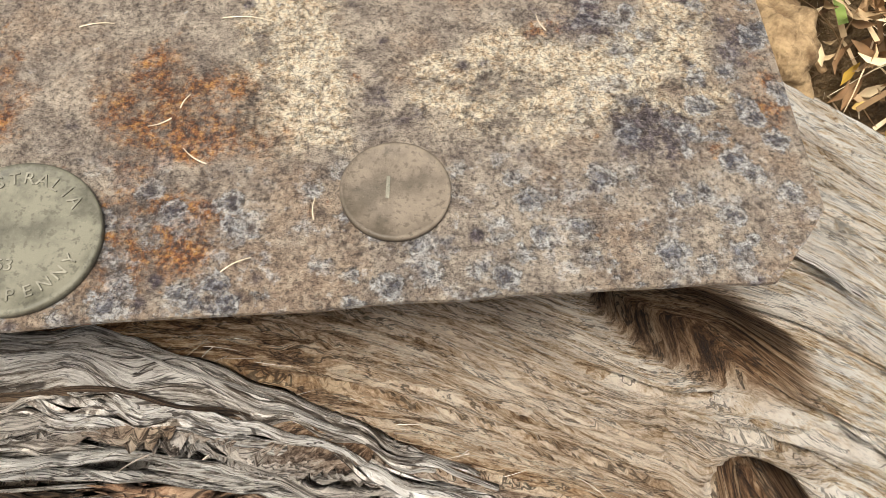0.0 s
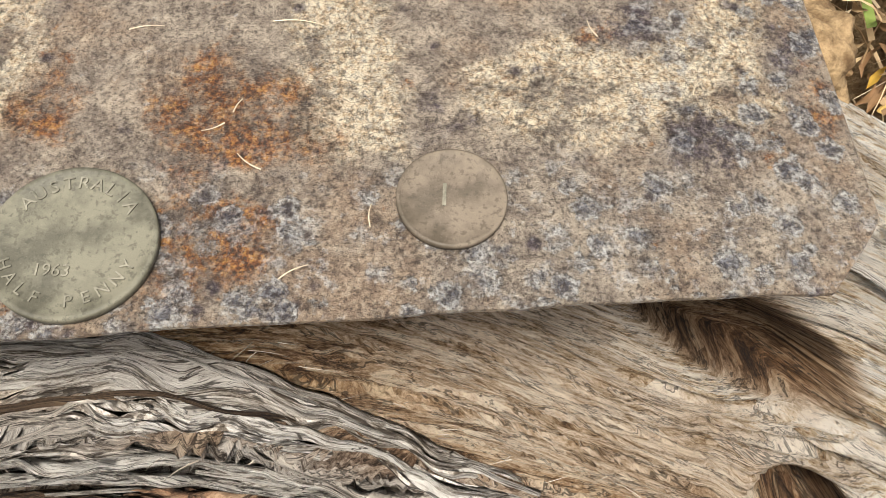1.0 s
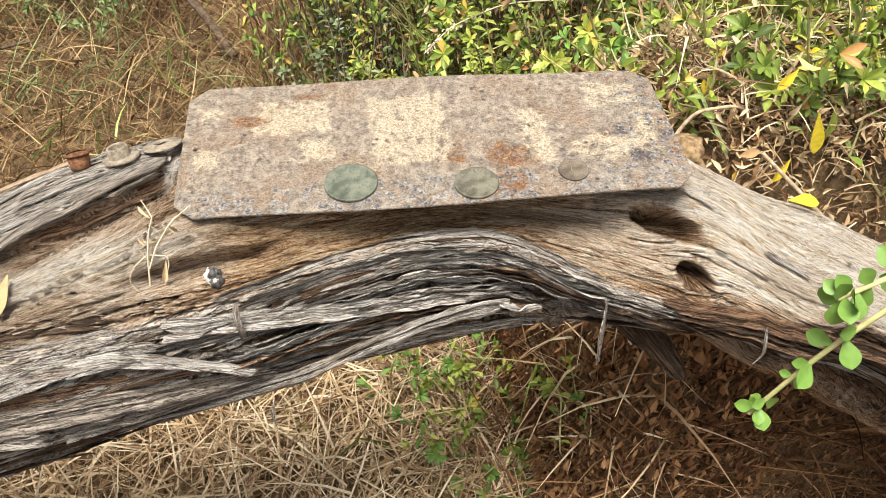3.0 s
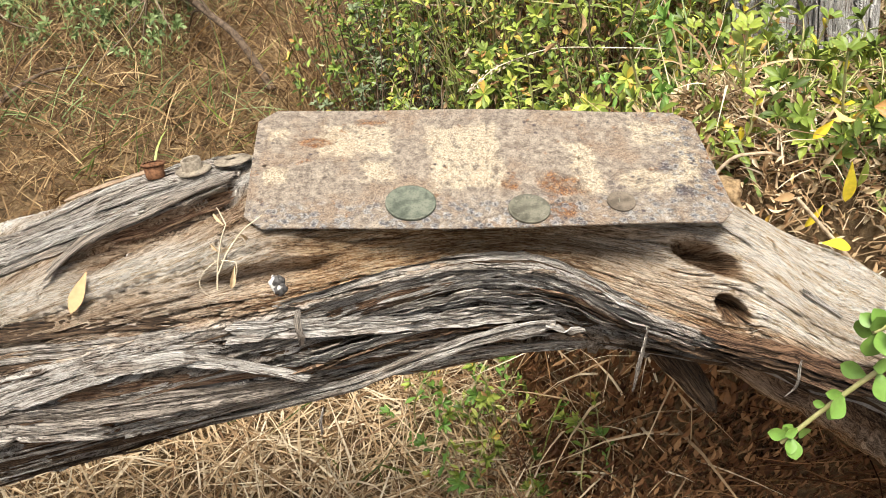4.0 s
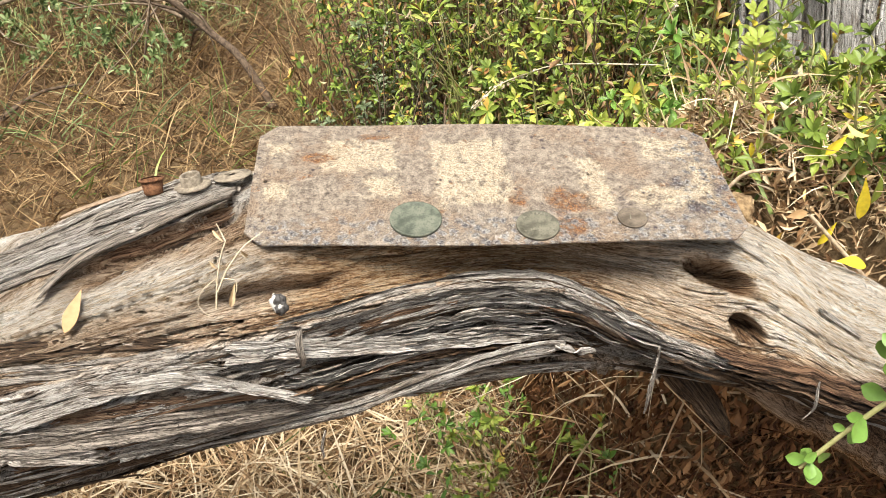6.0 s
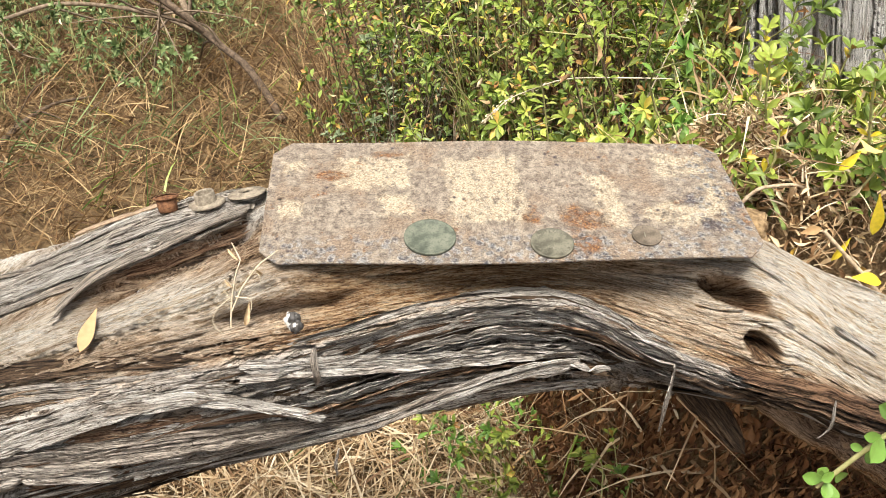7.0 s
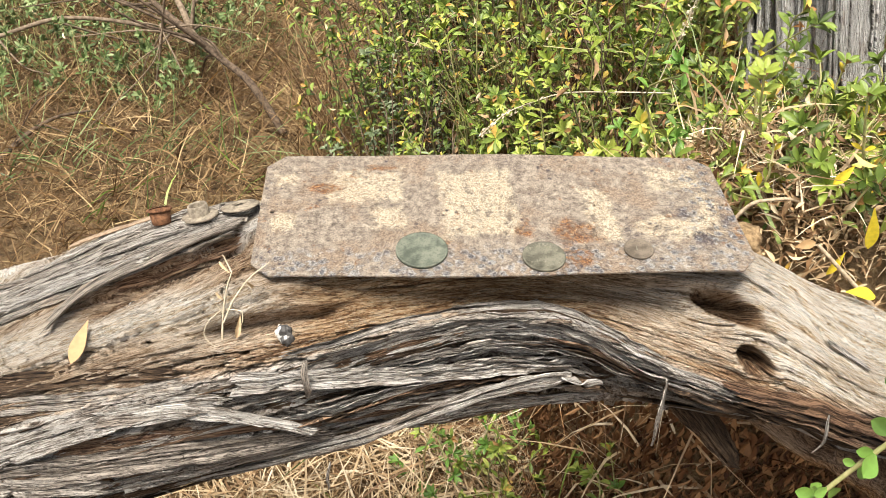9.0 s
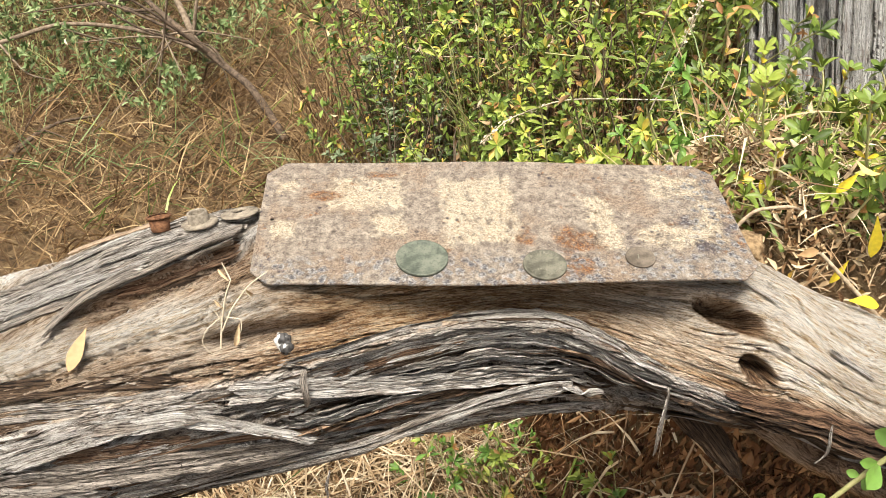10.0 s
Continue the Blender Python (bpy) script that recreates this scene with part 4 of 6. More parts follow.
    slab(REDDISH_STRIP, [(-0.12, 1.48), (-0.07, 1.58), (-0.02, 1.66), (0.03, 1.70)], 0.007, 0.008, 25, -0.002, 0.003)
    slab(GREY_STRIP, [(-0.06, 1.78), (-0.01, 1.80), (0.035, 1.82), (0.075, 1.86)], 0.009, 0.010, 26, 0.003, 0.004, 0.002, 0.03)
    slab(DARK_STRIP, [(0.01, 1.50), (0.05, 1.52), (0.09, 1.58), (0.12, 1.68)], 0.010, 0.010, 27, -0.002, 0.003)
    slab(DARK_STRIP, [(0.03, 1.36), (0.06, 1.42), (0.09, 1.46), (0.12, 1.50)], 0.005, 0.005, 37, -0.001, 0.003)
    # the frayed lip, and dark layers whose colour also holds the shade under it
    lip_x, lip_a = [-0.12, -0.06, 0.0, 0.043, 0.063, 0.085, 0.109, 0.129, 0.152, 0.185], [0.99, 0.92, 0.90, 0.99, 1.10, 1.22, 1.29, 1.34, 1.38, 1.35]
    rng = np.random.RandomState(17)
    for i in range(30):
        j = i // 2
        x0, x1 = rng.uniform(-0.17, -0.06), rng.uniform(-0.01, 0.06)
        if i % 2:
            x0, x1 = rng.uniform(-0.05, 0.02), rng.uniform(0.10, 0.18) if j < 9 else rng.uniform(0.06, 0.09)
        x = np.linspace(x0, x1, 10)
        a = np.interp(x, lip_x, lip_a) + (0.043 * j - 0.02) * (1 - 0.5 * sstep(x, 0.06, 0.16)) + rng.normal() * 0.008 + rng.normal(size=10) * 0.005
        slab((GREY_STRIP, PALE_STRIP, GREY_STRIP, PALE_STRIP, REDDISH_STRIP, GREY_STRIP, PALE_STRIP, DARK_STRIP)[(i * 5 + j) % 8], np.stack([x, a], -1), rng.uniform(0.004, 0.007), rng.uniform(0.0025, 0.005), 60 + i, rng.uniform(0.0, 0.003), 0.0, 0.0008, 0.03, 0.0025, curl=rng.uniform(0.002, 0.007), step=0.0012)
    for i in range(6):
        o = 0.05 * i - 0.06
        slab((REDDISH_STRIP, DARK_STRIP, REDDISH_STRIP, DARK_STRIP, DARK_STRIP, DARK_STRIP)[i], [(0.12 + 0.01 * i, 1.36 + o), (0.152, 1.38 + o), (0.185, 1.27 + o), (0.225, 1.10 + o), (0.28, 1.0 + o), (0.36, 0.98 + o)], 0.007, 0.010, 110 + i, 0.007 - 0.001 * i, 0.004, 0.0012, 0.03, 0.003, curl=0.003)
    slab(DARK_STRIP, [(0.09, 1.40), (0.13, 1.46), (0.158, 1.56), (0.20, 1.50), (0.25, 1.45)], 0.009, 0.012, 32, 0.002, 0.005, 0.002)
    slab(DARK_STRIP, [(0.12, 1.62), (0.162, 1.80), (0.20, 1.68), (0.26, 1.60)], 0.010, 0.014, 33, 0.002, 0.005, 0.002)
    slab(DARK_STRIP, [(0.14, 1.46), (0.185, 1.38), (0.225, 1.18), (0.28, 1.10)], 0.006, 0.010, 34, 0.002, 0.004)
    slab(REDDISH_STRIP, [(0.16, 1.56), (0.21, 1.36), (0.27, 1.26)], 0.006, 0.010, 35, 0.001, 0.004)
    slab(PALE_STRIP, [(0.146, 0.33), (0.156, 0.36), (0.166, 0.40), (0.176, 0.46)], 0.0022, 0.0030, 38, 0.002, 0.002, 0.0008, 0.01, 0.001)
    slab(GREY_STRIP, [(0.199, 0.60), (0.211, 0.58), (0.230, 0.57)], 0.006, 0.005, 36, 0.001, 0.002, 0.001, 0.006)


make_sheets()


def make_bundle():
    """Long loose fibres torn from the bark, running along the lower front and ending in a curl."""
    rng = np.random.RandomState(21)
    line = np.array([(-0.46, -0.045, 0.395), (-0.33, -0.047, 0.440), (-0.222, -0.049, 0.476), (-0.138, -0.050, 0.503), (-0.083, -0.050, 0.523), (-0.053, -0.049, 0.541),
                     (-0.017, -0.047, 0.558), (0.010, -0.044, 0.566), (0.030, -0.043, 0.571), (0.040, -0.044, 0.572)])
    n = 150
    for i in range(14):
        t = np.linspace(0, len(line) - 1, n)
        p = np.stack([np.interp(t, np.arange(len(line)), line[:, q]) for q in range(3)], -1)
        for _ in range(14):
            p[1:-1] = (p[:-2] + 2 * p[1:-1] + p[2:]) / 4
        u = np.linspace(0, 1, n)
        fan = (1 - u) ** 1.3
        off = rng.normal() * 0.007 * fan + rng.normal() * 0.0022
        p[:, 2] += off + 0.0025 * (fbm(u * 14, i, 0, 26, 3) - 0.5)
        p[:, 1] += rng.normal() * 0.0015 + 0.004 * (fbm(u * 9, i + 7, 0, 27, 3) - 0.5) + 0.006 * fan
        lo, hi = int(rng.uniform(0, 0.35) * n) if i > 3 else 0, n if i % 3 == 0 else int(rng.uniform(0.75, 1.0) * n)
        p, u = p[lo:hi], u[lo:hi]
        k = len(p)
        v = np.linspace(0, 1, k)
        d = np.gradient(p, axis=0)
        d /= np.linalg.norm(d, axis=1, keepdims=True)
        roll = 0.5 + 1.4 * (fbm(v * 5, i, 0, 28, 2) - 0.5)
        side = np.cross(d, [0, -1.0, 0.3])
        side /= np.linalg.norm(side, axis=1, keepdims=True)
        up = np.cross(side, d)
        sd = side * np.cos(roll)[:, None] + up * np.sin(roll)[:, None]
        nu = up * np.cos(roll)[:, None] - side * np.sin(roll)[:, None]
        w = rng.uniform(0.0012, 0.0034) * np.sin(np.pi * np.clip(v * 0.97 + 0.015, 0, 1)) ** 0.3 * (1 + 0.5 * (fbm(v * 40, i, 0, 29, 2) - 0.5))
        c = np.linspace(-1, 1, 5)
        top = p[:, None] + sd[:, None] * (c[None] * w[:, None] / 2)[..., None] + nu[:, None] * (0.0003 * (1 - c ** 2))[None, :, None]
        ring = np.concatenate([top, (top - nu[:, None] * 0.0006)[:, ::-1]], 1)
        me = mesh_of("bark_strip", ring.reshape(-1, 3), grid_faces(k, 10, True), (PALE_STRIP, GREY_STRIP)[i % 2])
        store(me, "along", np.repeat(p[:, :1], 10, 1)), store(me, "around", np.repeat((i * 0.011 + np.concatenate([c, c[::-1]]) * 0.0012)[None], k, 0))
        part_of("bark_strip", me, LOG)


make_bundle()


def make_curl():
    """The pale curled end of the torn fibres."""
    t = np.linspace(0, 1, 40)
    p = np.stack([0.034 + 0.026 * t, -0.046 - 0.003 * np.sin(t * 5), 0.572 - 0.010 * t ** 2 + 0.0018 * np.sin(t * 7)], -1)
    c = np.linspace(-1, 1, 7)
    tw = 0.6 + 1.6 * np.sin(t * 6)
    w = 0.0030 * np.sin(np.pi * np.clip(0.08 + 0.9 * t, 0, 1)) ** 0.5
    side = np.stack([0 * t, -np.sin(tw) * 0.6, np.cos(tw)], -1)
    top = p[:, None] + side[:, None] * (c[None] * w[:, None])[..., None]
    top[..., 1] -= 0.0012 * (1 - c ** 2)
    ring = np.concatenate([top, (top + np.array([0, 0.0007, 0]))[:, ::-1]], 1)
    me = mesh_of("bark_curl", ring.reshape(-1, 3), grid_faces(40, 14, True), PALE_STRIP)
    store(me, "along", np.repeat(t[:, None] * 0.03, 14, 1)), store(me, "around", np.tile(np.concatenate([c, c[::-1]]) * 0.003, (40, 1)))
    part_of("bark_curl", me, LOG, "pale curled bark end")


make_curl()

# ---- the plate ----
PLATE_Z = 0.620


def flex(x, y):
    """The slight waviness of the bent sheet."""
    return 0.0016 * np.sin(x * 26 + 1.0) * sstep(y, 0.03, 0.11) + 0.0010 * np.sin(x * 17) * (1 - sstep(y, 0.0, 0.05)) - 0.0012 * sstep(np.abs(x - 0.003), 0.12, 0.155)


def make_plate():
    x0, x1, y0, y1, c = -0.1455, 0.1535, -0.0030, 0.1150, 0.0115
    cu = bpy.data.curves.new("outline", "CURVE")
    cu.dimensions, cu.fill_mode, cu.extrude = "2D", "BOTH", 0.00045
    cu.bevel_depth, cu.bevel_resolution = 0.0002, 1

    def ring(points):
        sp = cu.splines.new("POLY")
        sp.points.add(len(points) - 1)
        for q, (x, y) in zip(sp.points, points):
            q.co = (x, y, 0, 1)
        sp.use_cyclic_u = True

    corners = []
    for cx, cy, a0 in ((x1 - c, y0 + c, -90), (x1 - c, y1 - c, 0), (x0 + c, y1 - c, 90), (x0 + c, y0 + c, 180)):
        cut = 0.94
        for i in range(7):
            a = radians(a0 + 90 * i / 6)
            r = c * (cut * (1.0 / (abs(math.cos(a)) + abs(math.sin(a)))) + (1 - cut))
            corners.append((cx + r * math.cos(a), cy + r * math.sin(a)))
    ring(corners)
    for hx, hy, r in ((-0.1375, 0.055, 0.0016), (0.149, 0.054, 0.0012), (0.0655, 0.055, 0.0014)):
        ring([(hx + r * math.cos(i * math.pi / 8), hy + r * math.sin(i * math.pi / 8)) for i in range(16)])
    tmp = new("outline", cu)
    me = bpy.data.meshes.new_from_object(tmp)
    bpy.data.objects.remove(tmp)
    bm = bmesh.new()
    bm.from_mesh(me)
    bpy.data.meshes.remove(me)
    for i in range(1, 40):
        q = x0 + (x1 - x0) * i / 40
        bmesh.ops.bisect_plane(bm, geom=bm.verts[:] + bm.edges[:] + bm.faces[:], plane_co=(q, 0, 0), plane_no=(1, 0, 0))
    for i in range(1, 14):
        q = y0 + (y1 - y0) * i / 14
        bmesh.ops.bisect_plane(bm, geom=bm.verts[:] + bm.edges[:] + bm.faces[:], plane_co=(0, q, 0), plane_no=(0, 1, 0))
    for v in bm.verts:
        wear = 0.0005 * (noise.noise((v.co.x * 160, v.co.y * 160, 3)))
        fx, fy = v.co.x, v.co.y
        v.co.y -= 0.0055 * float(sstep(fx, -0.14, 0.02)) * float(1 - sstep(fy, y0, y0 + 0.05)) + 0.0080 * float(sstep(fx, -0.13, 0.10)) * float(sstep(fy, 0.06, y1))
        v.co.z += float(flex(fx, fy))
        if fy < y0 + 0.004:
            v.co.y += wear
    root = tagged(new("metal_plate"), "rusty steel plate with flaking cream paint lying on the trunk", "metal plate")
    root.location = (0, 0, PLATE_Z - 0.00065)
    part("sheet", bm, PLATE, root, smooth=False)


make_plate()


# ---- coins ----
def glyphs(items, material, parent, name, depth=0.0002):
    """Raised characters: (text, size, x, y, turn in degrees), joined as one mesh."""
    bm = bmesh.new()
    for text, size, x, y, turn in items:
        cu = bpy.data.curves.new("glyph", "FONT")
        cu.body, cu.size, cu.extrude, cu.align_x, cu.align_y = text, size, depth, "CENTER", "CENTER"
        cu.resolution_u = 3
        tmp = new("glyph", cu)
        me = bpy.data.meshes.new_from_object(tmp)
        bpy.data.objects.remove(tmp)
        me.transform(Matrix.Translation((x, y, 0)) @ Matrix.Rotation(radians(turn), 4, "Z"))
        bm.from_mesh(me)
        bpy.data.meshes.remove(me)
    return part(name, bm, material, parent, smooth=False)


def coin(name, r, h, x, y, turn, material, label, ring=0.07, raised=()):
    z = PLATE_Z + float(flex(x, y)) + 0.0001
    root = tagged(new(name), label, "coin", "coins on the plate")
    root.matrix_world = pose(x, y, z, 0, 0, turn)
    i = r * (1 - ring)
    e = 0.00022
    bm = lathe([(0, 0), (r - e, 0), (r, e), (r, h - e), (r - e, h), (i, h), (i - 0.0002, h - 0.00018), (i * 0.6, h - 0.0001), (0, h - 0.0001)], 96)
    for v in bm.verts:
        v.co.z += 0.00006 * noise.noise(v.co * 500) if v.co.z > h * 0.5 else 0
    part("blank", bm, material, root)
    if raised:
        g = glyphs(raised, LETTER, root, "lettering")
        g.location = (0, 0, h - 0.00008)
    return root


def arc_text(text, radius, size, start, end, outward=True):
    out = []
    for i, ch in enumerate(text):
        a = start + (end - start) * i / (len(text) - 1)
        if ch != " ":
            out.append((ch, size, radius * math.cos(radians(a)), radius * math.sin(radians(a)), a - 90 if outward else a + 90))
    return out


coin("large_coin", 0.0155, 0.0019, -0.0455, 0.0145, -6, GREEN_BRONZE, "large green-tarnished bronze coin on the plate")
coin("middle_coin", 0.0128, 0.0017, 0.0262, 0.0056, -6, OLIVE_BRONZE, "worn olive bronze coin with raised lettering on the plate",
     raised=arc_text("AUSTRALIA", 0.0098, 0.0030, 142, 38) + arc_text("HALF PENNY", 0.0099, 0.0027, 206, 338, False) + [("1963", 0.0028, -0.0018, -0.0050, 0)])
coin("small_coin", 0.0088, 0.0014, 0.0838, 0.0100, -6, BROWN_BRONZE, "small brown bronze coin worn nearly smooth, on the plate", raised=[("1", 0.0058, -0.0012, 0.0, 0)])


def needle(x, y, turn, length):
    t = np.linspace(-0.5, 0.5, 8)[:, None] * length
    pts = np.concatenate([t, 0.08 * length * np.cos(t / length * 3), 0 * t], 1)
    v, f = tubes([pts], [(0.00014, 0.00008)], 5)
    ob = tagged(new("dry_needle", mesh_of("dry_needle", v, f, PALE_STALK)), "tiny pale dry needle lying on the plate", "plant debris", "needles on the plate")
    ob.matrix_world = pose(x, y, PLATE_Z + float(flex(x, y)) + 0.0003, 0, 0, turn)


for nx, ny, turn, size in ((0.071, 0.008, 85, 0.004), (0.059, -0.001, 25, 0.005), (0.052, 0.019, 140, 0.005), (0.046, 0.026, 200, 0.004), (0.060, 0.047, -8, 0.009), (0.034, 0.047, 5, 0.006), (0.112, 0.044, 110, 0.004), (0.050, 0.030, 60, 0.003), (0.128, 0.030, 60, 0.003)):
    needle(nx, ny, turn, size)


# ---- rusty bits on the trunk ----
def on_log(x, a, out=0.0):
    p, w, *_ = log_shape(np.array([x]), np.array([a]))
    return Vector(p[0] + w[0] * out)


def angle_for(x, y):
    """Angle on the upper side of the trunk at which it reaches y."""
    a = np.linspace(-1.5, 1.5, 400)
    p = log_shape(np.full(400, x), a)[0]
    return float(a[np.argmin(np.abs(p[:, 1] - y))])


def seat(x, y, out=0.0):
    return on_log(x, angle_for(x, y), out)


cup = tagged(new("rusty_cup"), "small rusty iron cup standing on the trunk", "metal cup")
cup.matrix_world = Matrix.Translation(seat(-0.2085, 0.058, 0.0030)) @ pose(0, 0, 0, -26, -6, 0) @ Matrix.Scale(0.8, 4)
part("body", lathe([(0, 0), (0.0066, 0), (0.0072, 0.0006), (0.0084, 0.0115), (0.0078, 0.0112), (0.0066, 0.0012), (0, 0.0012)], 40), RUST, cup)
part("rim", lathe([(0.0078, 0.0108), (0.0096, 0.0108), (0.0100, 0.0115), (0.0096, 0.0124), (0.0078, 0.0124)], 40), RUST, cup)

bolt = tagged(new("flanged_bush"), "dull corroded iron bush on an oval flange, on the trunk", "metal fitting")
bolt.matrix_world = Matrix.Translation(seat(-0.1845, 0.062, 0.0030)) @ pose(0, 0, 0, -15, -10, 0) @ Matrix.Scale(0.92, 4)
bm = lathe([(0, 0), (0.0125, 0), (0.0130, 0.0008), (0.0126, 0.0022), (0.0085, 0.0028), (0, 0.0028)], 40)
bmesh.ops.scale(bm, vec=(1.0, 0.8, 1), verts=bm.verts)
part("flange", bm, GREYRUST, bolt)
part("collar", lathe([(0.0074, 0.0022), (0.0070, 0.0092), (0.0066, 0.0098), (0.0054, 0.0097), (0.0051, 0.0090), (0.0050, 0.0024)], 36), GREYRUST, bolt)

washer = tagged(new("washer"), "rusted round washer lying on the trunk", "washer")
washer.matrix_world = Matrix.Translation(seat(-0.1605, 0.069, 0.0050)) @ pose(0, 0, 0, -21, -8, 0) @ Matrix.Scale(0.98, 4)
part("ring", lathe([(0.0045, 0.0), (0.0122, -0.0004), (0.0126, 0.0002), (0.0122, 0.0008), (0.0072, 0.0012), (0.0064, 0.0021), (0.0049, 0.0021), (0.0045, 0.0012), (0.0045, 0.0)], 48), GREYRUST, washer)


def flake(x, y, length, width, turn, name, label):
    n, m = 18, 5
    u, v = np.meshgrid(np.linspace(-0.5, 0.5, n), np.linspace(-0.5, 0.5, m), indexing="ij")
    w = width * (1 - 0.5 * (2 * np.abs(u)) ** 4)
    top = np.stack([u * length, v * w, 0.0022 + 0.0010 * fbm(u * 6, v * 6, 0, 5) - 0.002 * u ** 2], -1)
    low = top.copy()
    low[..., 2] -= 0.0013
    verts = np.concatenate([top, low[:, ::-1]], 1).reshape(-1, 3)
    ob = tagged(new(name, mesh_of(name, verts, grid_faces(n, 2 * m, True), FLAKE)), label, "metal strip", "rusty strips on the trunk")
    ob.matrix_world = Matrix.Translation(seat(x, y, 0.0035)) @ pose(0, 0, 0, -24, -20, turn)
    return ob


flake(-0.256, 0.072, 0.043, 0.009, 4, "rusty_strip", "long flat rusty iron strip lying on the trunk")
flake(-0.2275, 0.073, 0.022, 0.008, 4, "rusty_strip", "short flat rusty iron strip lying on the trunk")

# ---- pale dropping on the trunk ----
bm = bmesh.new()
bmesh.ops.create_icosphere(bm, subdivisions=4, radius=0.0047)
for v in bm.verts:
    v.co *= 1 + 0.55 * noise.noise(v.co * 230) + 0.25 * noise.noise(v.co * 620)
    v.co.z *= 1.35
k = Mat("black_and_white_crust", 0.7)
q = k.pos("Object")
two = k.step(k.math("ADD", k.noise(q, 240, 4), k.math("MULTIPLY", k.n("ShaderNodeSeparateXYZ", Vector=q).outputs[0], -40.0)), 0.50, 0.56)
CRUST = k.done(k.mix(two, k.mix(k.noise(q, 600, 4), (0.02, 0.02, 0.02), (0.16, 0.15, 0.14)), k.mix(k.noise(q, 700, 4), (0.40, 0.37, 0.33), (0.78, 0.76, 0.72))), k.noise(q, 800, 4), 0.6, 0.0006)
stone = part("pebble", bm, CRUST, None)
tagged(stone, "small black and white crusted lump lodged on the trunk", "pebble")
stone.location = (-0.1257, -0.0250, 0.5925)


# ---- leaves and stalks lying on the trunk ----
def single_leaf(name, m, length, material, parent=None, label="", category="", wide=1.0, curl=0.25, fold=0.3):
    v, f = leaf_shape(10, curl, fold)
    v = v * (length, length * wide, length)
    low = v - (0, 0, 0.0003)
    verts = np.concatenate([v, low])
    faces = np.concatenate([f, f[:, ::-1] + len(v)])
    ob = part_of(name, mesh_of(name, verts, faces, material), parent, label)
    ob.matrix_world = m
    if category:
        tagged(ob, "", category)
    return ob


p0 = seat(-0.2345, -0.0165, 0.0085)
p1 = seat(-0.243, -0.037, 0.0095)
way = Vector(p1 - p0)
rot = frames_from(np.array([way]), np.array([[0, -0.8, 0.7]]))[0]
single_leaf("dry_leaf", Matrix.Translation(p0) @ Matrix(rot.tolist()).to_4x4(), 0.0255, TAN_LEAF, None, "tan dry willow-shaped leaf lying on the trunk", "leaf", wide=0.62, curl=0.05, fold=0.1)


def curve_path(points, n=20):
    """A smooth line through a few points."""
    p = np.asarray(points, float)
    t = np.linspace(0, len(p) - 1, n)
    out = np.stack([np.interp(t, np.arange(len(p)), p[:, i]) for i in range(3)], -1)
    for _ in range(3):
        out[1:-1] = (out[:-2] + 2 * out[1:-1] + out[2:]) / 4
    return out


tuft = tagged(new("dry_grass_tuft"), "bleached dry grass tuft growing from a crack in the trunk", "grass tuft")
base = np.array(seat(-0.162, -0.0245, -0.002))
stalks = [([(0, 0, 0), (-0.001, 0.006, 0.020), (0.0, 0.010, 0.040), (0.002, 0.014, 0.050)], 0.0011), ([(0, 0.003, 0.014), (0.004, 0.008, 0.030), (0.012, 0.013, 0.046), (0.022, 0.018, 0.054)], 0.0010),
          ([(-0.001, 0.004, 0.026), (-0.009, 0.001, 0.018), (-0.011, -0.002, 0.008), (-0.005, -0.006, 0.001), (0.008, -0.010, -0.001)], 0.0005), ([(0.001, 0.004, 0.026), (0.010, 0.004, 0.024), (0.011, 0.001, 0.016), (0.007, -0.002, 0.006)], 0.0006),
          ([(0.002, 0.014, 0.050), (-0.002, 0.018, 0.057), (-0.004, 0.020, 0.060)], 0.0008), ([(0.008, 0.012, 0.042), (0.013, 0.012, 0.038), (0.015, 0.010, 0.030)], 0.0006),
          ([(0, -0.002, 0.0), (-0.004, -0.010, -0.004), (-0.003, -0.018, -0.010)], 0.0005), ([(0, 0.005, 0.018), (-0.004, 0.007, 0.026), (-0.006, 0.008, 0.028)], 0.0005)]
for st, thick in stalks:
    pts = curve_path(np.array(st) * (1, 0.85, 0.85) + np.array(st)[:, 2:] * (0.16, 0, 0) + base, 22)
    v, f = tubes([pts], [(thick * 0.55, thick * 0.30)], 6)
    part_of("stalk", mesh_of("stalk", v, f, PALE_STALK), tuft)
for at, aim, size in (((0.009, 0.004, 0.020), (-0.2, -0.5, -0.9), 0.015), ((0.001, 0.014, 0.049), (-0.5, 0.3, 0.5), 0.009), ((0.010, 0.012, 0.044), (0.3, 0.2, -0.7), 0.010), ((-0.001, 0.008, 0.030), (-0.4, 0, 0.7), 0.007)):
    single_leaf("dry_blade", Matrix.Translation(Vector(base) + Vector((at[0] + 0.16 * at[2], at[1] * 0.85, at[2] * 0.85))) @ Matrix(frames_from(np.array([aim]), np.array([[0.2, -0.9, 0.4]]))[0].tolist()).to_4x4(), size, STRAW, tuft, wide=0.42, curl=0.3, fold=0.6)


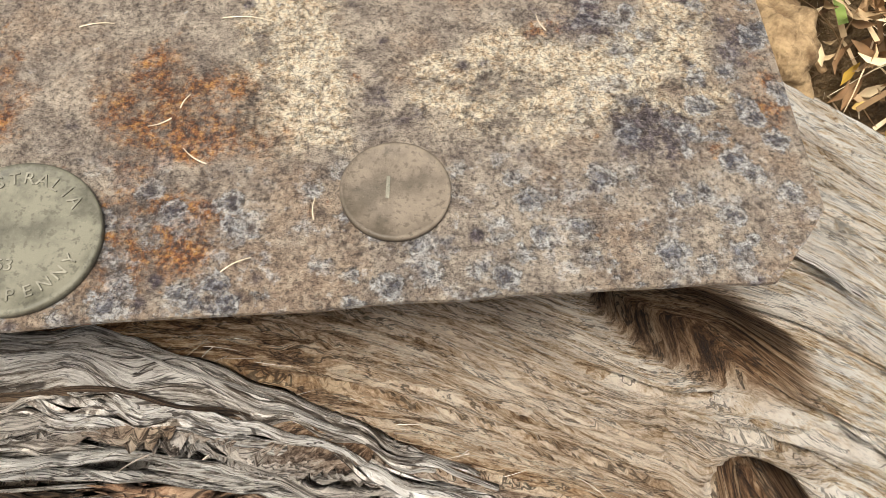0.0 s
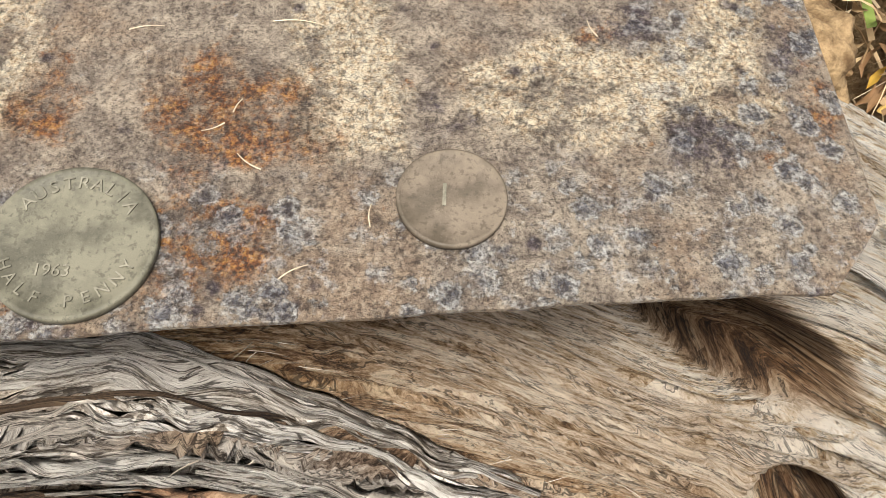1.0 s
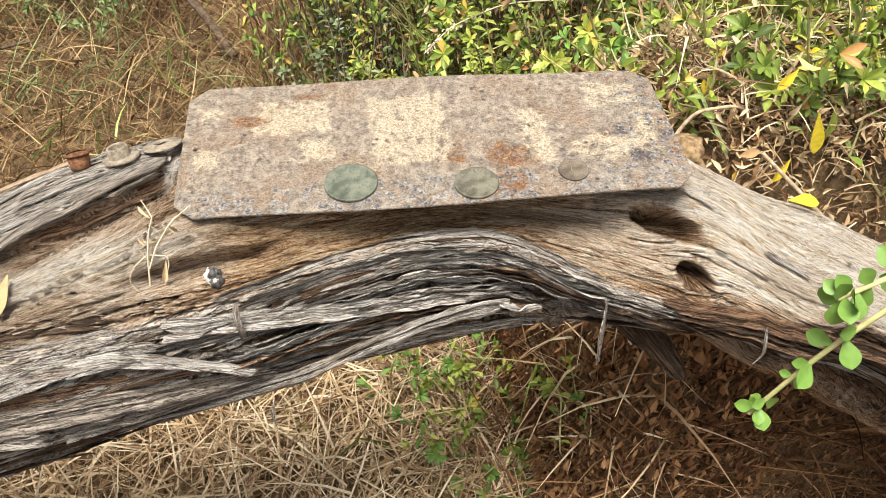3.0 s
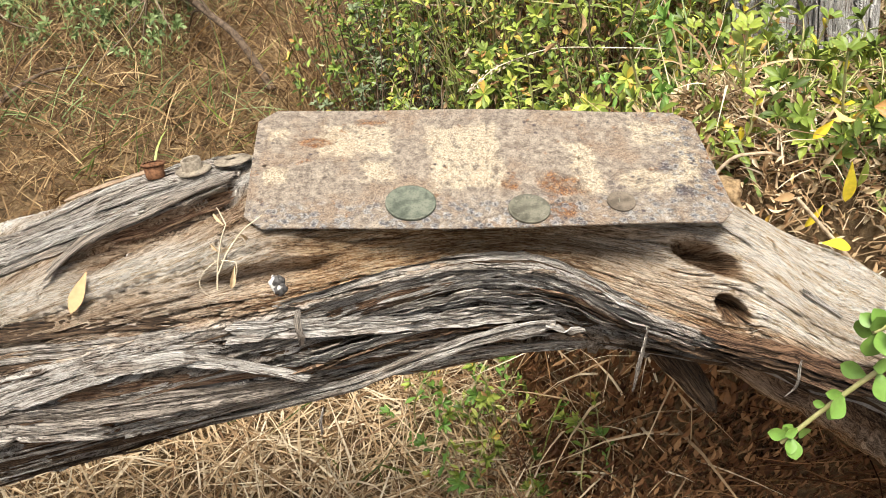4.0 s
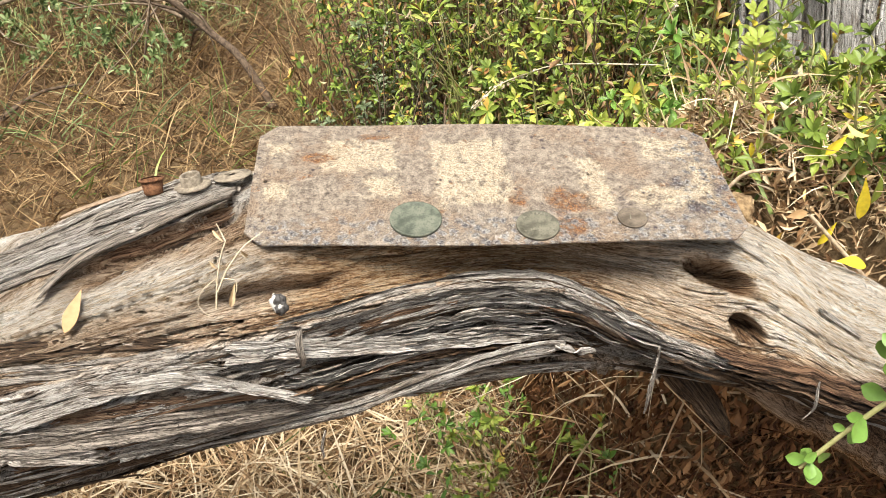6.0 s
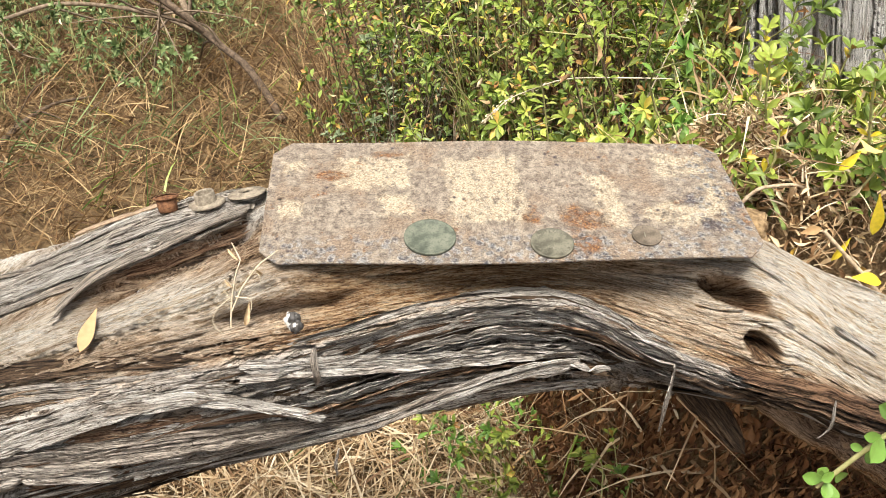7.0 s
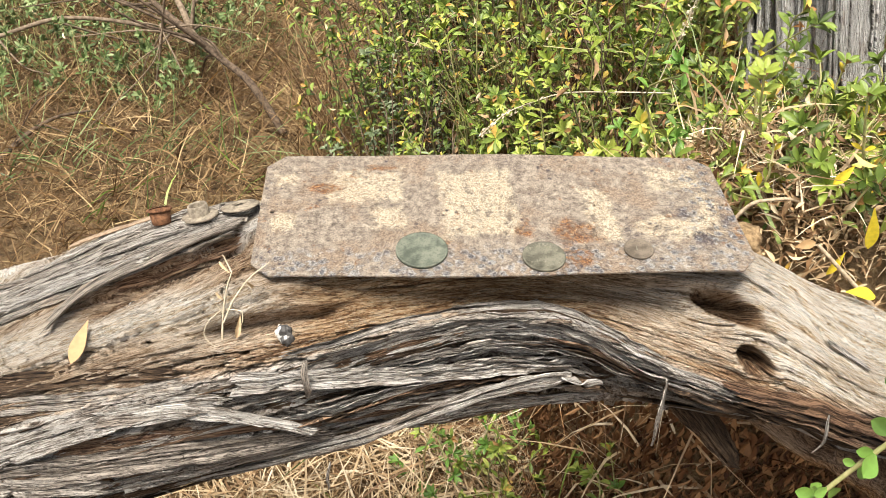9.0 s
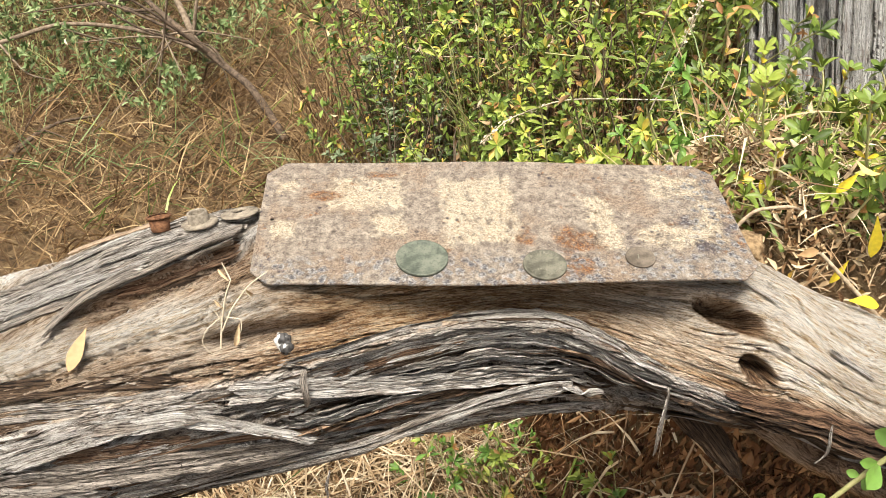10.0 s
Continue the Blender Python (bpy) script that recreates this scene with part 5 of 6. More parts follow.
# ---- hanging fibres and the broken stub below the trunk ----
def hanging(x, y, z, drop, width, drift, seed):
    p = np.array([x, y, z])
    t = np.linspace(0, 1, 30)
    pts = p + np.stack([drift * t + 0.0007 * np.sin(t * 7 + seed), -0.004 * np.sin(t * 3), -drop * t], -1)
    w = width * (0.35 + 0.65 * np.sin(np.pi * t ** 0.8)) / 2
    tw = 0.6 * np.sin(t * 4 + seed)
    sd = np.stack([np.cos(tw), np.sin(tw), 0 * t], -1) * w[:, None]
    th = np.stack([-np.sin(tw), np.cos(tw), 0 * t], -1) * 0.0004
    ring = np.stack([pts - sd - th, pts + sd - th, pts + sd + th, pts - sd + th], 1)
    me = mesh_of("hanging_strip", ring.reshape(-1, 3), grid_faces(30, 4, True), PALE_STRIP)
    store(me, "along", np.repeat(t[:, None] * drop, 4, 1)), store(me, "around", np.tile([0, 0.003, 0.003, 0.0], (30, 1)))
    part_of("hanging_strip", me, LOG)


hanging(0.0985, -0.042, 0.565, 0.068, 0.0030, 0.003, 1)
hanging(0.188, -0.071, 0.562, 0.036, 0.0020, 0.001, 4)
hanging(-0.105, -0.052, 0.505, 0.030, 0.0020, -0.003, 2)
hanging(-0.1125, -0.046, 0.594, 0.032, 0.0052, -0.001, 3)


def make_stub():
    t = np.linspace(0, 1, 60)[:, None]
    th = np.linspace(0, 2 * np.pi, 80, endpoint=False)[None]
    c = np.concatenate([0.112 + 0.062 * t, 0.006 - 0.044 * t, 0.528 - 0.072 * t], 1)
    r = 0.013 * (1 - 0.55 * t) * (1 + 1.1 * (fbm(th * 3, t * 3, 0, 17, 3) - 0.5)) + 0.008 * (fbm(th * 7, t * 3, 0, 19, 4) - 0.5)
    r = np.maximum(r, 0.001) * (1 - sstep(t, 0.90 - 0.25 * vnoise(th * 5, 0.5, 0, 23), 1.0))
    a, b = np.array([0.72, 0.1, 0.68]), np.array([0.0, 0.9, -0.2])
    v = c[:, None] + r[..., None] * (np.cos(th)[..., None] * a + np.sin(th)[..., None] * b)
    me = mesh_of("broken_stub", v.reshape(-1, 3), grid_faces(60, 80, True), DARK_STRIP)
    store(me, "along", np.repeat(t * 0.1, 80, 1)), store(me, "around", np.repeat(th * 0.015, 60, 0))
    part_of("broken_stub", me, LOG, "dark splintered stub")


make_stub()


# ---- plants ----
LEAF_SHAPE = leaf_shape(5, 0.35, 0.70, 3, 0.68)
CURLED_SHAPE = leaf_shape(4, 1.1, 1.2, 3, 0.7)
GROUPS = {"small green sprout among the straw": "sprouts in the straw", "dull olive herb in the dry grass": "herbs in the dry grass"}


def plant(x, y, height, spread, stems, size, seed, material=LEAF, lean=(0, 0), name="shrub", label="low green shrub with fleshy leaves and some yellow ones", sparse=1.0, z=None, stem_mat=STEM, dead=4):
    """Stems that end in rosettes, pairs of leaves below them, and withered leaves hanging further down."""
    rng = np.random.RandomState(seed)
    z = float(lift(x, y)) - 0.01 if z is None else z
    root = tagged(new(name), label, "shrub", GROUPS.get(label, "shrubs behind the log"))
    fresh, old = [], []
    for i in range(stems):
        h = height * rng.uniform(0.5, 1.1)
        az = rng.uniform(0, 2 * np.pi)
        out = spread * rng.uniform(0.2, 1.0)
        ray = np.array([math.cos(az), math.sin(az), 0])
        foot = np.array([x, y, z])
        tip = foot + ray * out + (lean[0], lean[1], h)
        mid = foot + ray * out * 0.75 + (lean[0] * 0.4, lean[1] * 0.4, h * 0.42) + rng.normal(size=3) * 0.026
        p = curve_path([foot, mid, tip, tip + (ray + (0, 0, 0.9)) * 0.014], 10)
        v, f = tubes([p], [(0.0014, 0.0008)], 3)
        part_of("stem", mesh_of("stem", v, f, stem_mat), root)

        def at(t):
            j = min(8, int(t * 9))
            d = p[j + 1] - p[j]
            return p[j] + d * (t * 9 - j if j < 8 else 0.9), d / (np.linalg.norm(d) + 1e-9)

        c, d = at(1.0)
        o = np.cross(d, rng.normal(size=3))
        o /= np.linalg.norm(o) + 1e-9
        b = np.cross(d, o)
        count = rng.randint(5, 9)
        for k in range(count):
            turn = 2 * np.pi * k / count + rng.normal() * 0.2
            way = o * math.cos(turn) + b * math.sin(turn) + d * rng.uniform(0.5, 2.0)
            fresh.append((c, way, d + rng.normal(size=3) * 0.15 + (0, -0.1, 0.3), size * rng.uniform(0.65, 1.1)))
        for t in np.linspace(0.42, 0.94, max(2, int(sparse * (3 + 9 * h)))):
            c, d = at(t)
            o = np.cross(d, rng.normal(size=3))
            o /= np.linalg.norm(o) + 1e-9
            for sgn in (1, -1):
                fresh.append((c, o * sgn + d * rng.uniform(0.1, 0.9) + rng.normal(size=3) * 0.2, d + (0, -0.1, 0.6) + rng.normal(size=3) * 0.2, size * rng.uniform(0.6, 1.2)))
        for _ in range(dead):
            c, d = at(rng.uniform(0.1, 0.75))
            old.append((c + rng.normal(size=3) * 0.004, np.array([0, 0, -1.0]) + rng.normal(size=3) * 0.5, rng.normal(size=3), size * rng.uniform(0.6, 1.1)))
    for kind, shape, items, mat in (("foliage", LEAF_SHAPE, fresh, material), ("withered_foliage", CURLED_SHAPE, old, DEAD_LEAF)):
        if items:
            places, ways, ups, sizes = (np.array(q) for q in zip(*items))
            gap = (((places - (0.005, 0.53, 0.36)) / (0.060, 0.17, 0.080)) ** 2).sum(-1) > 0.35 + 0.9 * fbm(places[:, 0] * 25, places[:, 2] * 25, 0, 61, 2)
            places, ways, ups, sizes = places[gap], ways[gap], ups[gap], sizes[gap]
            if not len(places):
                continue
            v, f = scatter(shape, places, frames_from(ways, ups), sizes)
            part_of(kind, mesh_of(kind, v, f, mat), root)
    return root


def make_shrubs():
    rng = np.random.RandomState(12)
    for i in range(60):
        x, y = rng.uniform(0.20, 0.95), rng.uniform(0.45, 1.15)
        if ((x - 0.52) / 0.42) ** 2 + ((y - 0.62) / 0.52) ** 2 > 0.75 + 0.5 * fbm(x * 6, y * 6, 0, 35, 2):
            continue
        if math.hypot(x - 0.46, y - 0.62) < 0.13 or (x < 0.27 and y < 0.22):
            continue
        near_tree = x > 0.26 and y < 0.60
        plant(x, y, rng.uniform(0.04, 0.075) if near_tree else rng.uniform(0.12, 0.24), rng.uniform(0.05, 0.12), rng.randint(7, 11), rng.uniform(0.013, 0.020), 100 + i, LIGHT_LEAF, lean=(rng.normal() * 0.03, -0.03))
    for i in range(135):
        x, y = rng.uniform(0.205, 0.60), rng.uniform(0.10, 0.46)
        if math.hypot(x - 0.46, y - 0.62) < 0.14 or (y < 0.17 and (x < 0.24 or rng.uniform() < 0.35)):
            continue
        plant(x, y, rng.uniform(0.035, 0.09) if y < 0.3 else rng.uniform(0.05, 0.11), rng.uniform(0.03, 0.06), rng.randint(4, 8), rng.uniform(0.012, 0.019), 900 + i, (LIGHT_LEAF, LIGHT_LEAF, LEAF)[rng.randint(3)], lean=(rng.normal() * 0.015, -0.02), dead=7)
    for i in range(88):
        x, y = rng.uniform(-0.08, 0.36), rng.uniform(0.42, 1.30)
        if math.hypot((x - 0.01) / 0.08, (y - 0.52) / 0.17) < 1 or (x < -0.03 and y < 0.75):
            continue
        plant(x, y, rng.uniform(0.16, 0.42), rng.uniform(0.08, 0.16), rng.randint(9, 15), rng.uniform(0.013, 0.021), 300 + i, (LEAF, LEAF, LIGHT_LEAF)[rng.randint(3)], lean=(-0.03, -0.05), sparse=1.4, stem_mat=(TWIG, STEM)[i % 2])
    for i in range(24):
        x, y = rng.uniform(0.09, 0.34), rng.uniform(0.40, 0.64)
        plant(x, y, rng.uniform(0.14, 0.27), rng.uniform(0.06, 0.12), rng.randint(7, 11), rng.uniform(0.013, 0.020), 500 + i, (LIGHT_LEAF, LEAF)[rng.randint(2)], lean=(-0.02, -0.04), sparse=1.7, dead=5)
    for i in range(13):
        x, y = rng.uniform(-0.10, 0.0), rng.uniform(0.50, 0.85)
        plant(x, y, rng.uniform(0.20, 0.38), 0.10, 8, 0.012, 600 + i, DULL_LEAF, name="grey_shrub", label="grey-green shrub with small crowded leaves", sparse=1.5, stem_mat=TWIG, dead=1)
    for i in range(30):
        x, y = rng.uniform(-0.03, 0.22), rng.uniform(0.06, 0.34)
        plant(x, y, rng.uniform(0.05, 0.16), 0.035, rng.randint(2, 5), 0.015, 800 + i, (LEAF, LIGHT_LEAF, SPRIG)[rng.randint(3)], name="sprout", label="small green sprout among the straw", dead=1)
    for i in range(56):
        x, y = rng.uniform(-1.15, -0.42), rng.uniform(1.12, 2.1)
        if fbm(x * 2.2, y * 2.2, 0, 12, 2) < 0.42 - 0.12 * (x < -0.55 and y < 1.5):
            continue
        plant(x, y, rng.uniform(0.08, 0.2), 0.12, 8, 0.018, 700 + i, OLIVE_LEAF, name="herb", label="dull olive herb in the dry grass", sparse=1.2, dead=1)


make_shrubs()


def sprig(points, name, label, leaves, seed, material=None, wide=1.3, thick=0.0019):
    """A stem with single leaves: (t along it, azimuth, length)."""
    root = tagged(new(name), label, "plant", "sprigs by the log" if name == "leafy_sprig" else "upright plants on the bank")
    p = curve_path(points, 30)
    v, f = tubes([p], [(thick, thick * 0.7)], 8)
    part_of("stem", mesh_of("stem", v, f, STEM), root)
    for t, az, size in leaves:
        j = min(28, int(t * 29))
        d = p[j + 1] - p[j]
        d /= np.linalg.norm(d)
        a = np.cross(d, (0, 0, 1.0))
        a /= np.linalg.norm(a)
        b = np.cross(a, d)
        o = math.cos(radians(az)) * a + math.sin(radians(az)) * b
        rot = frames_from(np.array([o + (0.45 if material is None else 0.85) * d]), np.array([(0.25 if material is None else 1.0) * d + np.array([0, -0.9, 0.7])]))[0]
        single_leaf("leaf", Matrix.Translation(p[j]) @ Matrix(rot.tolist()).to_4x4(), size * (1.0 if material else 0.85), (material or SPRIG) if az < 400 else YELLOW, root, wide=wide)
    return root


sprig([(0.42, 0.02, 0.47), (0.34, -0.06, 0.64), (0.25, -0.10, 0.645), (0.205, -0.107, 0.600), (0.190, -0.107, 0.572), (0.172, -0.107, 0.530)], "leafy_sprig", "bright green sprig with rounded leaves hanging by the log",
      [(1.0, 0, 0.009), (0.99, 180, 0.013), (0.985, 80, 0.015), (0.98, 200, 0.017), (0.97, 330, 0.016), (0.96, 120, 0.012), (0.95, 270, 0.015), (0.85, 60, 0.009), (0.845, 240, 0.012), (0.78, 150, 0.020), (0.77, 90, 0.012), (0.76, 300, 0.017), (0.66, 45, 0.018), (0.64, 200, 0.020), (0.62, 110, 0.016), (0.5, 30, 0.02), (0.48, 160, 0.02), (0.46, 270, 0.018)], 3)
sprig([(0.44, 0.03, 0.47), (0.34, -0.04, 0.62), (0.26, -0.085, 0.635), (0.215, -0.10, 0.636), (0.188, -0.107, 0.632)], "leafy_sprig", "bright green sprig with a tuft of rounded leaves",
      [(1.0, 20, 0.014), (0.99, 100, 0.018), (0.985, 180, 0.018), (0.98, 250, 0.020), (0.975, 320, 0.018), (0.96, 60, 0.015), (0.94, 140, 0.020), (0.93, 220, 0.018), (0.84, 80, 0.016), (0.83, 260, 0.018), (0.7, 30, 0.02), (0.68, 200, 0.02)], 5)


def whorls(rng, tiers, size):
    """Pairs of leaves up a stem and a rosette at its tip; a turn past 400 marks a yellow one."""
    out = [(1.0, 360 * j / 6 + rng.uniform(-15, 15), size * rng.uniform(0.75, 1.1)) for j in range(6)]
    for i in range(tiers):
        t, turn = 0.92 - 0.62 * i / tiers, rng.uniform(0, 180)
        for j in range(rng.randint(2, 4)):
            old = 720 if rng.uniform() < 0.10 + 0.25 * i / tiers else 0
            out.append((t, (turn + 180 * j + rng.uniform(-25, 25)) % 360 + old, size * rng.uniform(0.7, 1.15)))
    return out


def make_bank_plants():
    rng = np.random.RandomState(71)
    sprig([(0.335, 0.15, 0.46), (0.318, 0.14, 0.525), (0.290, 0.14, 0.590), (0.277, 0.14, 0.632), (0.273, 0.14, 0.648)], "upright_plant", "upright green plant with a rosette of fleshy leaves", whorls(rng, 7, 0.0145), 1, LEAF, 0.75, 0.0013)
    for x, y, h, lean in ((0.236, 0.20, 0.115, -0.02), (0.262, 0.25, 0.14, -0.03), (0.225, 0.17, 0.09, 0.0), (0.345, 0.17, 0.12, -0.02), (0.38, 0.23, 0.14, -0.02), (0.31, 0.27, 0.13, 0.01), (0.37, 0.32, 0.14, -0.03), (0.42, 0.28, 0.12, 0.0), (0.46, 0.36, 0.15, -0.03), (0.30, 0.36, 0.16, 0.02), (0.24, 0.31, 0.16, -0.02)):
        z = float(lift(x, y)) - 0.01
        top = max(z + h, min(z + 0.20, 0.60 - 0.30 * y))
        p = [(x, y, z), (x + lean * 0.2 + rng.normal() * 0.008, y - 0.005, z + (top - z) * 0.35), (x + lean * 0.6, y - 0.01 + rng.normal() * 0.008, z + (top - z) * 0.7), (x + lean, y - 0.015, top)]
        sprig(p, "upright_plant", "upright green plant with a rosette of fleshy leaves", whorls(rng, rng.randint(3, 6), rng.uniform(0.011, 0.015)), 1, (LIGHT_LEAF, LEAF)[rng.randint(2)], 0.75, 0.0012)


make_bank_plants()


def loose_leaf(at, aim, up, size, material, label, wide):
    m = Matrix.Translation(Vector(at)) @ Matrix(frames_from(np.array([aim], float), np.array([up], float))[0].tolist()).to_4x4()
    single_leaf("fallen_leaf", m, size, material, None, label, "leaf", wide=wide, curl=0.15, fold=0.25)


loose_leaf(seat(0.247, 0.035, 0.006), (1.0, 0.10, -0.25), (0.1, -0.3, 1.0), 0.027, YELLOW, "long yellow leaf lying across the log", 0.75)
loose_leaf((0.228, 0.085, 0.553), (0.5, -0.2, 0.35), (-0.2, -0.8, 0.5), 0.015, TAN_LEAF, "pale tan leaf standing in the litter", 0.9)
loose_leaf((0.290, 0.105, 0.572), (0.22, -0.12, -1.0), (0.0, -1.0, 0.15), 0.040, YELLOW, "long yellow leaf drooping from the plant", 0.5)
loose_leaf((0.303, 0.108, 0.575), (0.10, -0.10, -1.0), (0.2, -1.0, 0.1), 0.030, LIGHT_LEAF, "long yellow-green leaf drooping from the plant", 0.5)
loose_leaf((0.278, 0.098, 0.535), (-0.35, -0.1, -1.0), (-0.2, -1.0, 0.2), 0.024, YELLOW, "short yellow leaf drooping over the litter", 0.5)
loose_leaf((0.272, 0.120, 0.600), (-0.5, -0.1, -0.7), (-0.2, -1.0, 0.3), 0.020, YELLOW, "broad yellow leaf on the upright plant", 0.75)


# ---- the standing tree behind ----
def make_tree():
    t = np.linspace(0, 1, 160)[:, None]
    th = np.linspace(0, 2 * np.pi, 220, endpoint=False)[None]
    z = -0.1 + 1.9 * t
    cx, cy = 0.576 - 0.36 * t, 0.455 + 0.50 * t
    lobe = 0.010 * np.cos(3 * th + 2.0 + 1.5 * t) + 0.006 * np.cos(7 * th + 1.0) - 0.050 * np.exp(-((th - 4.42 - 0.1 * t) / 0.10) ** 2) - 0.022 * np.exp(-((th - 3.75) / 0.07) ** 2)
    g = th * 0.12 + 0.02 * (fbm(th * 3, z * 5, 0, 4, 3) - 0.5)
    r = 0.072 * (1 + 0.08 * np.exp(-(z - 0.35) / 0.10) * (z > 0.35) + 0.08 * (z <= 0.35)) + lobe + 0.040 * (fbm(g * 150, z * 5, 0, 6, 4) - 0.5) + 0.016 * (fbm(g * 600, z * 22, 0, 7, 3) - 0.5)
    v = np.stack([cx + r * np.cos(th), cy + r * np.sin(th), z + 0 * th], -1)
    me = mesh_of("trunk", v.reshape(-1, 3), grid_faces(160, 220, True), TREE_BARK)
    store(me, "along", z + 0 * th), store(me, "around", g), store(me, "bark", 0 * g + 1.0), store(me, "pale", 0 * g + 0.8), store(me, "inner_shade", 0 * g)
    root = tagged(new("standing_tree"), "grey furrowed trunk of a standing tree above the bank", "tree")
    part_of("trunk", me, root)
    rng = np.random.RandomState(44)
    for i in range(90):
        zz = np.linspace(0, 1, 40) * rng.uniform(0.15, 0.5) + rng.uniform(0.3, 0.9)
        ang = math.radians(rng.uniform(180, 330)) + 0.12 * (fbm(zz * 6, i, 0, 24, 3) - 0.5)
        tt = (zz + 0.1) / 1.9
        if np.min(np.abs(ang - 4.42 - 0.1 * tt)) < 0.15:
            continue
        rr = rng.uniform(0.076, 0.090) + 0.009 * np.cos(3 * ang + 2.0 + 1.5 * tt) + 0.004
        w = rng.uniform(0.003, 0.011) * np.sin(np.linspace(0.05, 3.1, 40)) ** 0.5
        c = np.linspace(-1, 1, 5)
        th2 = ang[:, None] + c[None] * (w / 0.078)[:, None] / 2
        r2 = rr[:, None] + 0.003 * (1 - c ** 2)[None] + 0.004 * (fbm(zz[:, None] * 40, c[None] * 2 + i, 0, 25, 3) - 0.5)
        top = np.stack([(0.576 - 0.36 * tt)[:, None] + r2 * np.cos(th2), (0.455 + 0.50 * tt)[:, None] + r2 * np.sin(th2), np.repeat(zz[:, None], 5, 1)], -1)
        mid = np.stack([(0.576 - 0.36 * tt), (0.455 + 0.50 * tt), zz], -1)[:, None]
        low = top + (mid - top) * 0.04
        sm = mesh_of("bark_strip", np.concatenate([top, low[:, ::-1]], 1).reshape(-1, 3), grid_faces(40, 10, True), TREE_BARK)
        store(sm, "along", np.repeat(zz[:, None], 10, 1)), store(sm, "around", np.repeat(np.concatenate([c, c[::-1]])[None] * 0.006, 40, 0))
        part_of("bark_strip", sm, root)


make_tree()


# ---- dead branches in the grass ----
def branch(points, r0, r1, name, label, twigs=6, seed=0, material=TWIG):
    rng = np.random.RandomState(seed)
    root = tagged(new(name), label, "branch", "dead branches in the grass" if name == "dead_branch" else "")
    p = curve_path(points, 26)
    v, f = tubes([p], [(r0, r1)], 8)
    part_of("limb", mesh_of("limb", v, f, material), root)
    for i in range(twigs):
        j = rng.randint(5, 24)
        d = p[j] - p[j - 1]
        d /= np.linalg.norm(d)
        o = d + rng.normal(size=3) * 0.8
        o /= np.linalg.norm(o)
        n = rng.uniform(0.10, 0.35)
        q = curve_path([p[j], p[j] + o * n * 0.5 + rng.normal(size=3) * 0.02, p[j] + o * n + rng.normal(size=3) * 0.04 - np.array([0, 0, 0.05])], 12)
        v, f = tubes([q], [(r1 * 0.8, 0.0008)], 5)
        part_of("twig", mesh_of("twig", v, f, material), root)


branch([(-0.28, 1.04, 0.02), (-0.346, 1.12, 0.095), (-0.404, 1.18, 0.102), (-0.496, 1.28, 0.127), (-0.565, 1.35, 0.144), (-0.624, 1.42, 0.163), (-0.80, 1.62, 0.26)], 0.008, 0.005, "dead_branch", "bare dark dead branch lying over the dry grass", 14, 1, DARK_TWIG)
branch([(-0.43, 1.22, 0.10), (-0.48, 1.27, 0.112), (-0.504, 1.33, 0.134), (-0.53, 1.38, 0.155), (-0.562, 1.45, 0.201), (-0.62, 1.6, 0.28)], 0.008, 0.006, "dead_branch", "pale thick dead branch leaning in the dry grass", 4, 5)
branch([(-1.2, 1.34, 0.05), (-0.965, 1.3, 0.087), (-0.893, 1.3, 0.096), (-0.814, 1.3, 0.125), (-0.751, 1.3, 0.143), (-0.649, 1.3, 0.137), (-0.532, 1.28, 0.12), (-0.472, 1.25, 0.103)], 0.005, 0.004, "dead_branch", "long thin grey dead branch over the dry grass", 8, 2)
branch([(-0.49, 1.2, 0.28), (-0.499, 1.2, 0.238), (-0.509, 1.2, 0.203), (-0.531, 1.2, 0.118), (-0.575, 1.2, -0.02)], 0.003, 0.002, "dead_branch", "thin pale twig drooping into the grass", 3, 6)
branch([(-0.82, 0.98, 0.0), (-0.794, 1.0, 0.019), (-0.755, 1.03, 0.043), (-0.712, 1.06, 0.055), (-0.656, 1.1, 0.042)], 0.007, 0.002, "fallen_stick", "dark short stick lying in the dry grass", 2, 3, DARK_TWIG)
branch([(0.188, 0.12, 0.525), (0.201, 0.13, 0.546), (0.211, 0.13, 0.560), (0.222, 0.13, 0.561), (0.237, 0.13, 0.563), (0.256, 0.135, 0.552), (0.275, 0.15, 0.52)], 0.0017, 0.0010, "bent_branch", "pale dry crooked branch on the litter bank", 0, 4, DRY_TWIG)
branch([(0.245, 0.085, 0.555), (0.262, 0.075, 0.540), (0.285, 0.062, 0.520), (0.31, 0.05, 0.495), (0.36, 0.03, 0.42)], 0.0014, 0.0018, "bent_branch", "pale grey-brown runner lying beside the log", 0, 7, DRY_TWIG)


def make_chunk():
    bm = bmesh.new()
    bmesh.ops.create_icosphere(bm, subdivisions=5, radius=1.0)
    for v in bm.verts:
        q = v.co.normalized()
        r = 1 + 0.30 * noise.noise(q * 1.7) + 0.10 * noise.noise(q * 5) + 0.07 * noise.noise(Vector((q.x * 4, q.y * 4, q.z * 22)))
        v.co = Vector((q.x * 0.013, q.y * 0.017, q.z * 0.014)) * r
    ob = part("wood_chunk", bm, ROTTEN, None)
    tagged(ob, "lump of yellowish rotten wood beside the plate", "wood")
    ob.location = (0.186, 0.080, 0.562)


ROTTEN = plain_material("yellow_rotten_wood", (0.12, 0.07, 0.032), (0.40, 0.28, 0.15), 160, 0.9, 0.0, 1.0, 0.002)
make_chunk()


